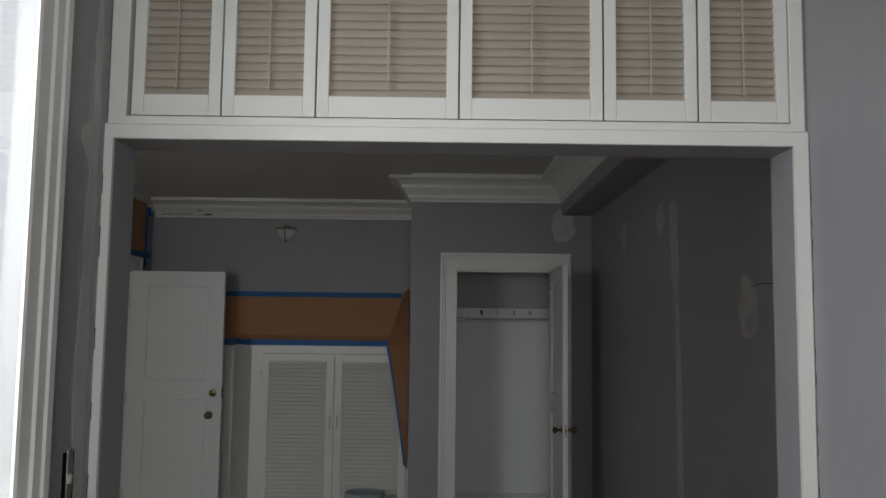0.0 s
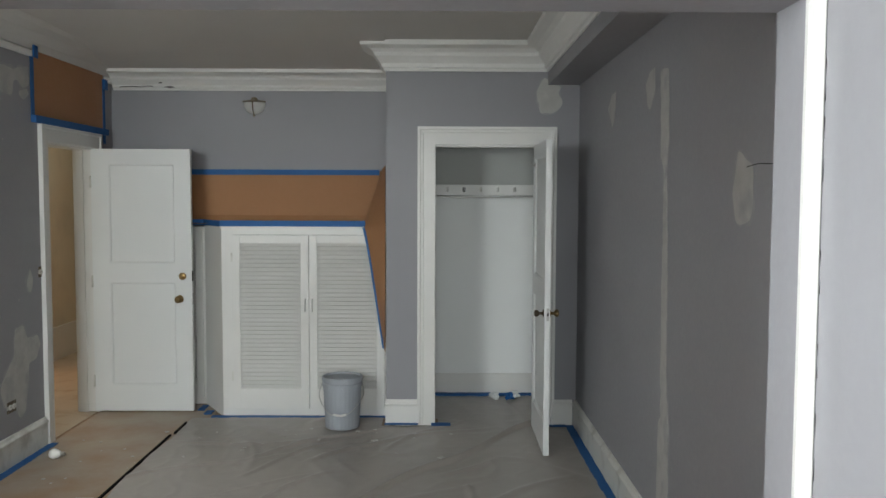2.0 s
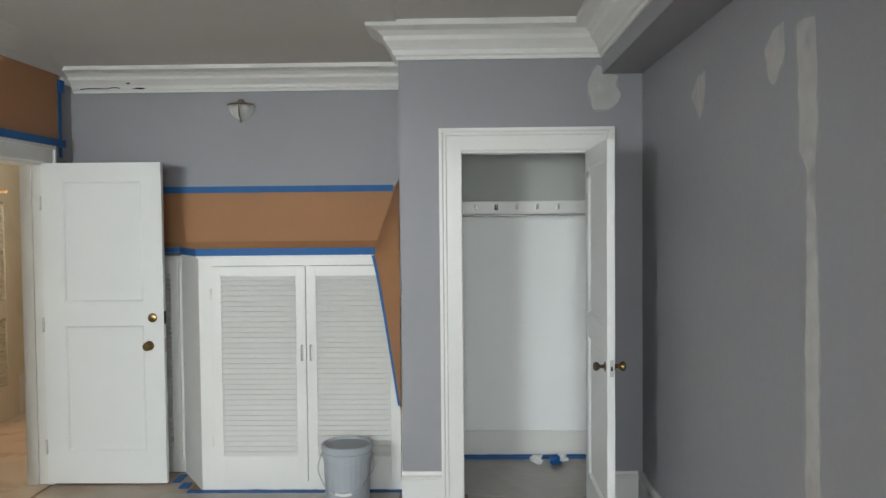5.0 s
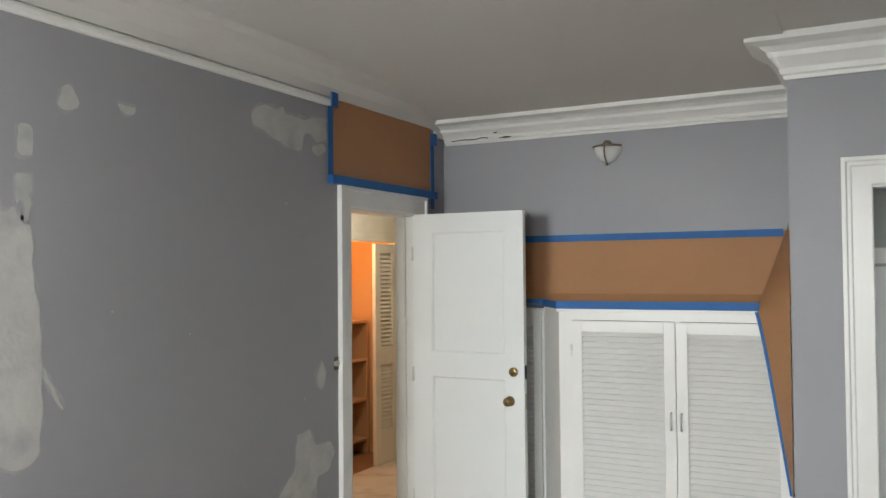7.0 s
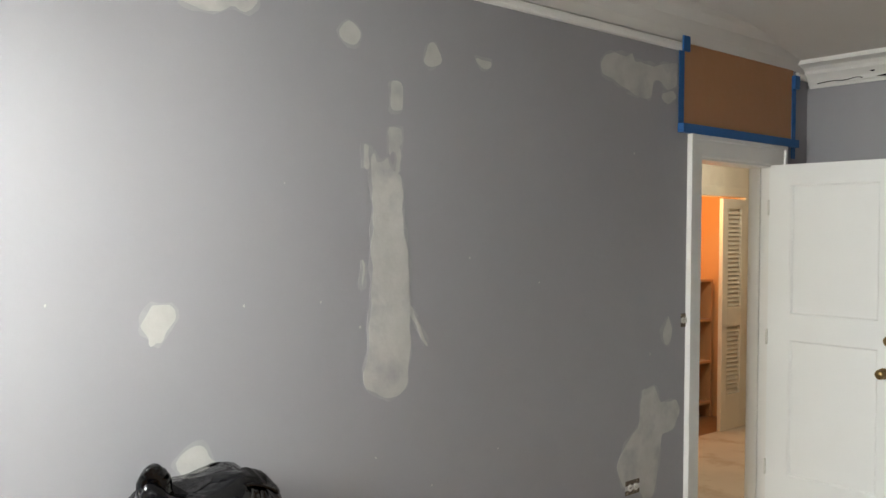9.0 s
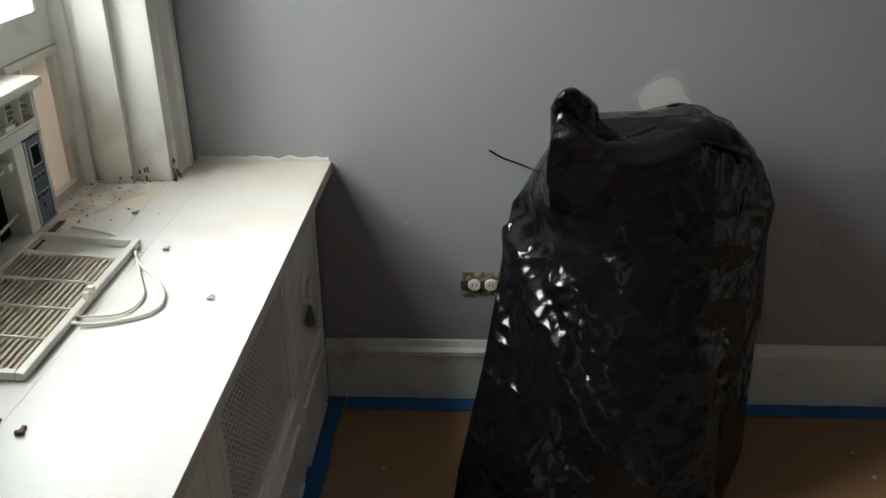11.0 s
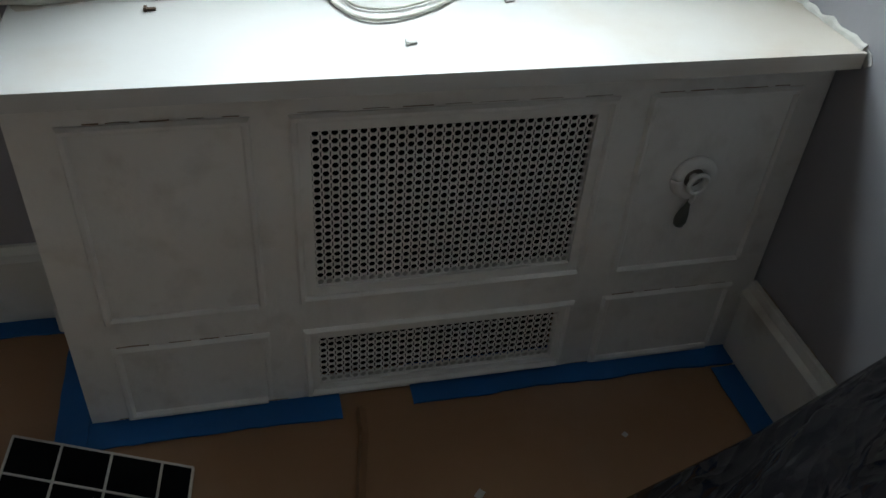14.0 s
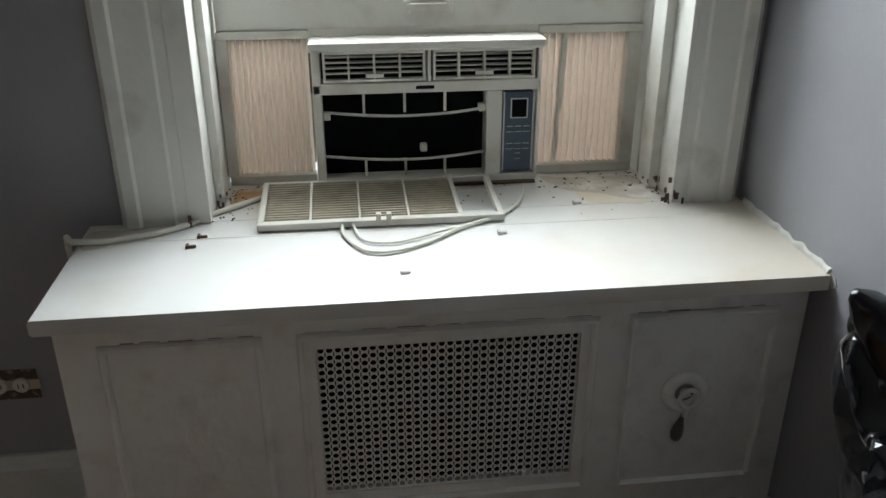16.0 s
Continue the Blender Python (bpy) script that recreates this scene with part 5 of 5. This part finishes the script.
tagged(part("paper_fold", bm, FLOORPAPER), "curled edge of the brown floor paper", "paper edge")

# ---- black bin bag ----
bag = thing("bin_bag", (-1.62, 1.97, 0.008), "full black plastic bin bag leaning on the wall", "bin bag")
BAG_RINGS = [  # height, then the outline from the wall round the front and back to the wall
    (0.008, [(-1.92, 1.75), (-1.47, 1.62), (-1.39, 1.77), (-1.37, 1.98), (-1.43, 2.20), (-1.63, 2.31), (-1.92, 2.32)]),
    (0.10, [(-1.92, 1.76), (-1.52, 1.635), (-1.41, 1.79), (-1.375, 1.98), (-1.43, 2.21), (-1.63, 2.33), (-1.92, 2.34)]),
    (0.30, [(-1.92, 1.765), (-1.655, 1.69), (-1.495, 1.85), (-1.445, 1.99), (-1.48, 2.18), (-1.65, 2.33), (-1.92, 2.35)]),
    (0.64, [(-1.93, 1.785), (-1.868, 1.758), (-1.645, 1.885), (-1.55, 2.0), (-1.56, 2.17), (-1.70, 2.335), (-1.92, 2.36)]),
    (0.70, [(-1.92, 1.81), (-1.84, 1.79), (-1.68, 1.835), (-1.56, 1.98), (-1.57, 2.17), (-1.705, 2.335), (-1.91, 2.35)]),
    (0.80, [(-1.89, 1.86), (-1.78, 1.84), (-1.643, 1.818), (-1.57, 1.97), (-1.585, 2.165), (-1.71, 2.295), (-1.88, 2.29)]),
    (0.85, [(-1.86, 1.89), (-1.75, 1.87), (-1.615, 1.820), (-1.575, 1.96), (-1.60, 2.15), (-1.71, 2.25), (-1.86, 2.25)]),
    (0.880, [(-1.83, 1.91), (-1.74, 1.89), (-1.610, 1.828), (-1.59, 1.95), (-1.63, 2.12), (-1.71, 2.18), (-1.82, 2.18)]),
    (0.886, [(-1.79, 1.94), (-1.74, 1.915), (-1.635, 1.855), (-1.63, 1.95), (-1.68, 2.09), (-1.72, 2.13), (-1.78, 2.12)]),
]
crnd = random.Random(12)
CREASES = []
for f in (4.5, 6.5, 9.0, 13.0, 19.0, 27.0):
    CREASES.append((Vector((crnd.uniform(-1, 1), crnd.uniform(-1, 1), crnd.uniform(-0.6, 0.6))).normalized(), f, crnd.random(), 0.065 / f))


def crumple(p):
    """Sharp little folds where the plastic is slack, none where it is taut."""
    q = p + 0.05 * Vector((noise.noise(p * 5), noise.noise(p * 5 + Vector((7, 0, 0))), noise.noise(p * 5 + Vector((0, 9, 0)))))
    slack = min(1.0, max(0.12, 0.45 + 1.3 * noise.noise(p * 3.1 + Vector((3, 1, 4)))))
    return slack * sum(h * (abs((q.dot(d) * f + o) % 1.0 - 0.5) * 2 - 0.5) for d, f, o, h in CREASES)


def stretched(ring, n):
    """The outline run out into n points, tight round its corners."""
    c = [Vector(q) for q in ring]
    out = []
    m_ = len(c)
    for k in range(m_):
        a, b, d, e = c[k - 1], c[k], c[(k + 1) % m_], c[(k + 2) % m_]
        w = [0.10 if j % m_ in (0, 1, 6) else 0.55 for j in (k, k + 1)]
        t0, t1 = (d - a) * 0.5 * w[0] + (d - b) * (1 - w[0]), (e - b) * 0.5 * w[1] + (d - b) * (1 - w[1])
        for i in range(n):
            t = i / n
            h00, h10, h01, h11 = 2 * t ** 3 - 3 * t * t + 1, t ** 3 - 2 * t * t + t, 3 * t * t - 2 * t ** 3, t ** 3 - t * t
            out.append(b * h00 + t0 * h10 + d * h01 + t1 * h11)
    return out


bm = bmesh.new()
NS = 26
full = [(z, stretched(r, NS)) for z, r in BAG_RINGS]
rows = []
for (z0, r0), (z1, r1) in zip(full, full[1:]):
    steps = max(4, int((z1 - z0) / 0.008))
    for k in range(steps):
        t = k / steps
        rows.append((z0 + (z1 - z0) * t, [p.lerp(q, t) for p, q in zip(r0, r1)]))
rows.append(full[-1])
rings = []
for z, r in rows:
    ring = []
    for i, p in enumerate(r):
        tan = r[(i + 1) % len(r)] - r[i - 1]
        n = Vector((tan.y, -tan.x)).normalized()
        tight = min(1, 0.12 + min(abs(i - q) for q in ((0, NS, len(r)) if z < 0.75 else (0, NS, 2 * NS, len(r)))) / 12)
        g = crumple(Vector((p.x, p.y, z))) * min(1, 0.4 + z * 8) * tight
        band = p.y - (1.70 + 0.62 * (0.66 - z))
        g += 0.014 * math.exp(-(band / 0.03) ** 2) * (1 if 0.15 < z < 0.66 and p.x > -1.84 else 0)
        x = max(XL + 0.006, p.x + n.x * g)
        hump = 0.035 * math.exp(-((p.y - 2.13) / 0.07) ** 2) * max(0, z - 0.80) / 0.09
        hump += 0.085 * math.exp(-((p.y - 1.85) / 0.045) ** 2 - ((p.x + 1.64) / 0.05) ** 2) * max(0, z - 0.79) / 0.09
        ring.append(bm.verts.new((x, p.y + n.y * g, max(0.008, z + hump + 0.5 * g * (z > 0.8)))))
    rings.append(ring)
for a, b in zip(rings, rings[1:]):
    for i in range(len(a)):
        bm.faces.new((a[i], a[(i + 1) % len(a)], b[(i + 1) % len(a)], b[i]))
bm.faces.new(rings[-1]), bm.faces.new(rings[0][::-1])
part("body", bm, BAG, bag, smooth=True)


def ear(line, across, seed):
    """A flattened, crumpled lobe of gathered plastic along a line of (point, half width, half thickness)."""
    bm = bmesh.new()
    across = Vector(across).normalized()
    rows = []
    for (p, w0, h0), (q, w1, h1) in zip(line, line[1:]):
        for k in range(8):
            t = k / 8
            rows.append((Vector(p).lerp(Vector(q), t), w0 + (w1 - w0) * t, h0 + (h1 - h0) * t))
    rows.append((Vector(line[-1][0]), line[-1][1], line[-1][2]))
    rings = []
    for j, (p, w, h) in enumerate(rows):
        d = (rows[min(j + 1, len(rows) - 1)][0] - rows[max(j - 1, 0)][0]).normalized()
        up = d.cross(across).normalized()
        ring = []
        for i in range(36):
            a = 2 * math.pi * i / 36
            q = p + across * (w * math.cos(a)) + up * (h * math.sin(a))
            k = 1 + 0.22 * noise.noise(q * 17 + Vector((seed, 0, 0)))
            fold = 0.7 * crumple(q * 1.7 + Vector((seed, 0, 0)))
            ring.append(bm.verts.new(p + across * (w * math.cos(a) * k) + up * (h * math.sin(a) * k + fold)))
        rings.append(ring)
    for a, b in zip(rings, rings[1:]):
        for i in range(36):
            bm.faces.new((a[i], a[(i + 1) % 36], b[(i + 1) % 36], b[i]))
    bm.faces.new(rings[0][::-1]), bm.faces.new(rings[-1])
    return bm


part("gathered_neck", ear([((-1.665, 1.882, 0.88), 0.058, 0.05), ((-1.645, 1.872, 0.93), 0.050, 0.036), ((-1.622, 1.860, 0.962), 0.038, 0.022), ((-1.606, 1.850, 0.982), 0.020, 0.011), ((-1.600, 1.845, 0.990), 0.004, 0.003)], (0.2, 1, 0.10), 1.3), BAG, bag, "gathered ear at the top of the bag", True)
part("gathered_neck", ear([((-1.68, 2.04, 0.865), 0.045, 0.03), ((-1.645, 2.09, 0.892), 0.045, 0.024), ((-1.64, 2.15, 0.898), 0.045, 0.020), ((-1.65, 2.20, 0.882), 0.040, 0.016), ((-1.67, 2.25, 0.84), 0.03, 0.012)], (1, 0.1, -0.35), 4.1), BAG, bag, "gathered ear at the top of the bag", True)

# ---- hallway ----
hd = thing("louvred_hall_door", (-3.18, 7.32, 0.005), "cream folding door leaf with two louvred panels", "door")
part("stile_frame", boxes([(-3.195, -3.16, 7.14, 7.22, 0.006, 1.91), (-3.195, -3.16, 7.42, 7.50, 0.006, 1.91), (-3.195, -3.16, 7.22, 7.42, 0.006, 0.30), (-3.195, -3.16, 7.22, 7.42, 0.86, 1.02), (-3.195, -3.16, 7.22, 7.42, 1.83, 1.91)], 0.003), HALLWALL, hd)
me = data_of("slat", box(-0.014, 0.014, -0.10, 0.10, -0.003, 0.003, m=Matrix.Rotation(radians(62), 4, "Y")), HALLWALL)
for z0, z1 in ((0.32, 0.85), (1.04, 1.82)):
    z = z0
    while z < z1:
        sharing("slat", me, (-3.178, 7.32, z), hd)
        z += 0.036
part("backing", box(-3.2, -3.194, 7.22, 7.42, 0.3, 1.9), HALLWALL, hd)
structure("hall_door_casing", boxes([(-3.2, -3.175, 7.51, 7.62, 0, 2.01), (-3.2, -3.175, 6.25, 6.35, 0, 2.01), (-3.2, -3.175, 6.35, 7.51, 1.93, 2.01)], 0.003), HALLWALL)
structure("baseboard_hall", boxes([(-3.2, -3.18, 7.62, 9.0, 0, 0.34)], 0.003), COOLWHITE, "tall pale base panel in the hallway")
sh = thing("hall_closet_shelves", (-3.8, 7.1, 0), "open wooden shelves in the warm lit closet", "shelves")
part("side_board", boxes([(-4.1, -3.55, 6.98, 7.0, 0, 1.22), (-4.1, -3.55, 7.6, 7.62, 0, 1.22)]), ORANGEWOOD, sh)
for z in (0.12, 0.48, 0.85, 1.2):
    part("shelf", box(-4.1, -3.55, 7.0, 7.6, z, z + 0.022, 0.002), ORANGEWOOD, sh)
part("back_board", box(-4.12, -4.1, 6.98, 7.62, 0, 1.22), WOODF, sh)

# ---- wear: rust, stains, cracks, caulk ----
STAIN = surface("rust_stain", (0.45, 0.27, 0.13), 0.7, 0.3, 18, 60, 0.1, dirt=(0.74, 0.70, 0.62), dirt_amount=0.9, dirt_scale=16)
GRIME = surface("grey_grime", (0.52, 0.47, 0.40), 0.8, 0.2, 16, 60, 0.1, dirt=(0.78, 0.76, 0.72), dirt_amount=1.0, dirt_scale=14)
def T(a, b, d):
    return (a, b, 0.7163 + d)


for k, (o, mtl, lab) in enumerate([
        ([(-0.90, 0.76), (-0.89, 0.86), (-0.95, 0.83), (-1.03, 0.80), (-1.06, 0.75)], STAIN, "orange rust stain"),
        ([(-1.10, 0.81), (-1.30, 0.825), (-1.52, 0.81), (-1.50, 0.795), (-1.10, 0.795)], GRIME, "grey dust line"),
        ([(-1.56, 0.76), (-1.60, 0.86), (-1.70, 0.90), (-1.78, 0.92), (-1.78, 0.78)], GRIME, "grey dust stain"),
        ([(-0.645, 0.95), (-0.645, 1.05), (-0.70, 1.04), (-0.78, 1.0), (-0.80, 0.965), (-0.70, 0.965)], GRIME, "grey dust stain")]):
    part("stain", blob(o, T, 0.0005, 0.02, 50 + k), mtl, rad, lab)
SOFTSTAIN = surface("warm_water_stain", (0.62, 0.54, 0.42), 0.45, 0.1, 9, 40, 0.05, dirt=(0.67, 0.64, 0.58), dirt_amount=1.0, dirt_scale=7)
for k, o in enumerate([[(-0.66, 1.02), (-0.70, 1.03), (-0.80, 1.00), (-0.82, 0.97), (-0.66, 0.965)], [(-1.60, 0.90), (-1.69, 0.94), (-1.75, 0.93), (-1.74, 0.86), (-1.66, 0.82)]]):
    part("stain", blob(o, T, 0.0003, 0.05, 90 + k), SOFTSTAIN, rad, "warm water stain")
caulk = bmesh.new()
rings = []
for k in range(60):
    y = 0.96 + 0.335 * k / 59
    w, h = 0.007 + 0.005 * noise.noise((y * 40, 1, 0)), 0.010 + 0.007 * noise.noise((y * 33, 5, 0))
    rings.append([caulk.verts.new(q) for q in ((XL + 0.0005, y, 0.7165), (XL + w, y, 0.7165), (XL + w * 0.7, y, 0.7165 + h * 0.6), (XL + 0.0005, y, 0.7165 + h))])
for a, b in zip(rings, rings[1:]):
    for k in range(4):
        caulk.faces.new((a[k], a[(k + 1) % 4], b[(k + 1) % 4], b[k]))
caulk.faces.new(rings[0]), caulk.faces.new(rings[-1])
part("caulk_line", caulk, OLDWHITE, rad, "crumbling white caulk along the wall")
rnd = random.Random(11)
for x0, x1, n in ((-0.884, -0.83, 16), (-1.815, -1.77, 30)):
    bm = bmesh.new()
    for k in range(n):
        x, y, z = rnd.uniform(x0, x1), rnd.uniform(0.80, 0.955), 0.717 + abs(rnd.gauss(0, 0.014))
        a = rnd.uniform(0.001, 0.004)
        box(x - a, x + a, 0.958 if y > 0.9 else y - 0.004, 0.9615 if y > 0.9 else y, z, z + rnd.uniform(0.003, 0.014), bm=bm)
    tagged(part("rust_flakes", bm, RUST), "rusty flaking paint at the window's foot", "rust flakes", "", "stuff")
foam = translucent("yellow_foam", (0.90, 0.80, 0.42))
rnd = random.Random(5)
bm = bmesh.new()
rings = []
for k in range(34):
    z = 0.75 + 0.278 * k / 33
    x, h = -1.597 - 0.010 * k / 33 + 0.0035 * noise.noise((z * 22, 1, 0)), 0.0048 + 0.003 * noise.noise((z * 34, 7, 0)) + 0.003 * k / 33
    rings.append([bm.verts.new(p) for p in ((x - h, 0.728, z), (x - h * 0.8, 0.739, z), (x + h * 0.8, 0.741, z), (x + h, 0.728, z))])
for a, b in zip(rings, rings[1:]):
    for k in range(4):
        bm.faces.new((a[k], a[(k + 1) % 4], b[(k + 1) % 4], b[k]))
bm.faces.new(rings[0]), bm.faces.new(rings[-1])
tagged(part("foam_strip", bm, foam), "yellow foam sealing strip by the air conditioner", "foam strip")
bm = tube([(-1.87, YF - 0.030, 2.543), (-1.78, YF - 0.031, 2.548), (-1.70, YF - 0.031, 2.544), (-1.64, YF - 0.032, 2.552), (-1.60, YF - 0.031, 2.546)], 0.003, 5)
part("crack", bm, DARK, bpy.data.objects["cornice_recess"])
part("crack", blob([(-1.53, 2.541), (-1.48, 2.552), (-1.42, 2.545), (-1.47, 2.537)], lambda a, b, d: (a, YF - 0.031 - d, b), 0.004, 0.01, 3), DARK, bpy.data.objects["cornice_recess"], "broken plaster")
part("crack", blob([(-1.56, 2.575), (-1.53, 2.59), (-1.52, 2.57)], lambda a, b, d: (a, YF - 0.049 - d, b), 0.004, 0.006, 4), DARK, bpy.data.objects["cornice_recess"], "broken plaster")
for k in range(9):
    z = 0.3 + 0.2 * k + rnd.uniform(-0.05, 0.05)
    h = rnd.uniform(0.05, 0.17)
    part("crack", tube([(1.3905, 0.7875, z), (1.392, 0.7872, z + h / 2), (1.3905, 0.7875, z + h)], 0.0008, 5, steps=2), DARK, bpy.data.objects["opening_casing"])
    z += 0.06
    part("crack", tube([(-0.2335, 0.7872, z), (-0.2345, 0.787, z + h / 3), (-0.2335, 0.7872, z + h * 0.6)], 0.0009, 5, steps=2), DARK, bpy.data.objects["opening_casing"])

BROWNLINE = surface("brown_grime_line", (0.27, 0.20, 0.14), 0.9, 0.4, 40, 120, 0.2, dirt=(0.45, 0.40, 0.33), dirt_amount=0.9, dirt_scale=50)
lrnd = random.Random(31)


def broken_line(p, q, parent, n, r=0.0012, fill=0.75):
    """Short crumbling runs of grime along the edge from p to q."""
    p, q = Vector(p), Vector(q)
    for k in range(n):
        a = (k + lrnd.uniform(0, 0.3)) / n
        b = a + lrnd.uniform(0.6, 1.3) * fill / n
        m_ = (a + b) / 2
        w = lrnd.uniform(0.4, 1.0) * r
        part("crack", tube([p.lerp(q, a), p.lerp(q, m_) + Vector((0, 0, lrnd.uniform(-1, 1) * 0.001)), p.lerp(q, b)], w, 5, steps=2), BROWNLINE, parent)


for x0, x1 in ((-0.965, -0.725), (-1.88, -1.63)):
    broken_line((x0, FY + 0.001, 0.6365), (x1, FY + 0.001, 0.6365), rad, 5)
    broken_line((x0, FY + 0.001, 0.263), (x1, FY + 0.001, 0.263), rad, 4)
    broken_line((x0, FY + 0.001, 0.196), (x1, FY + 0.001, 0.196), rad, 4)
    broken_line((x0 - 0.002, FY + 0.001, 0.28), (x0 - 0.002, FY + 0.001, 0.60), rad, 4, 0.0008, 0.5)
broken_line((G0 - 0.02, FY + 0.001, GB + 0.035), (G1 + 0.02, FY + 0.001, GB + 0.035), rad, 7, 0.0009)
broken_line((-1.90, FY + 0.0005, 0.012), (XB, FY + 0.0005, 0.012), rad, 10, 0.0014, 0.6)
base_left = bpy.data.objects["baseboard_west"]
broken_line((XL + 0.0205, 1.27, 0.150), (XL + 0.0205, 1.72, 0.150), base_left, 6, 0.0016)
broken_line((XL + 0.001, 1.27, 0.197), (XL + 0.001, 1.72, 0.197), base_left, 6, 0.0016)

part("tie_string", tube([(XL + 0.006, 1.70, 0.75), (XL + 0.008, 1.735, 0.73), (XL + 0.012, 1.78, 0.715), (-1.90, 1.84, 0.70)], 0.0022, 6), BAG, bag, "loose strand of black plastic")
part("plaster_patch", blob([(1.29, 0.705), (1.298, 0.718), (1.312, 0.722), (1.316, 0.71), (1.322, 0.70), (1.308, 0.692), (1.295, 0.695)], W, 0.0015, 0.012, 71), PLASTER, left, "chipped paint")
part("crack", tube([(XR - 0.001, 2.0, 1.775), (XR - 0.001, 1.9, 1.782), (XR - 0.001, 1.80, 1.778), (XR - 0.001, 1.72, 1.785)], 0.0014, 5), DARK, right)
rnd = random.Random(23)
for k in range(16):
    y, z, q = rnd.uniform(1.4, 4.6), rnd.uniform(0.4, 2.1), rnd.uniform(0.004, 0.009)
    part("paint_chip", blob([(y, z), (y + q, z + q), (y + q * 1.5, z), (y + q, z - q)], W, 0.001, 0.003, 80 + k), PLASTER, left)

bm = bmesh.new()
rnd = random.Random(31)
for k in range(70):
    x, y = (rnd.uniform(-1.85, -1.2), rnd.uniform(1.4, 5.2)) if k < 50 else (rnd.uniform(-1.1, 1.2), rnd.uniform(4.4, 5.2))
    q = rnd.uniform(0.002, 0.009) * (1 if k < 62 else 1.6)
    z = 0.007 if k < 50 else 0.030
    box(-q * rnd.uniform(0.6, 2), q, -q, q, 0, q * 0.5, bm=bm, m=Matrix.Translation((x, y, z)) @ Matrix.Rotation(rnd.uniform(0, 3), 4, "Z"))
tagged(part("plaster_crumbs", bm, PLASTER), "white plaster crumbs scattered over the floor paper", "crumbs", "", "stuff")
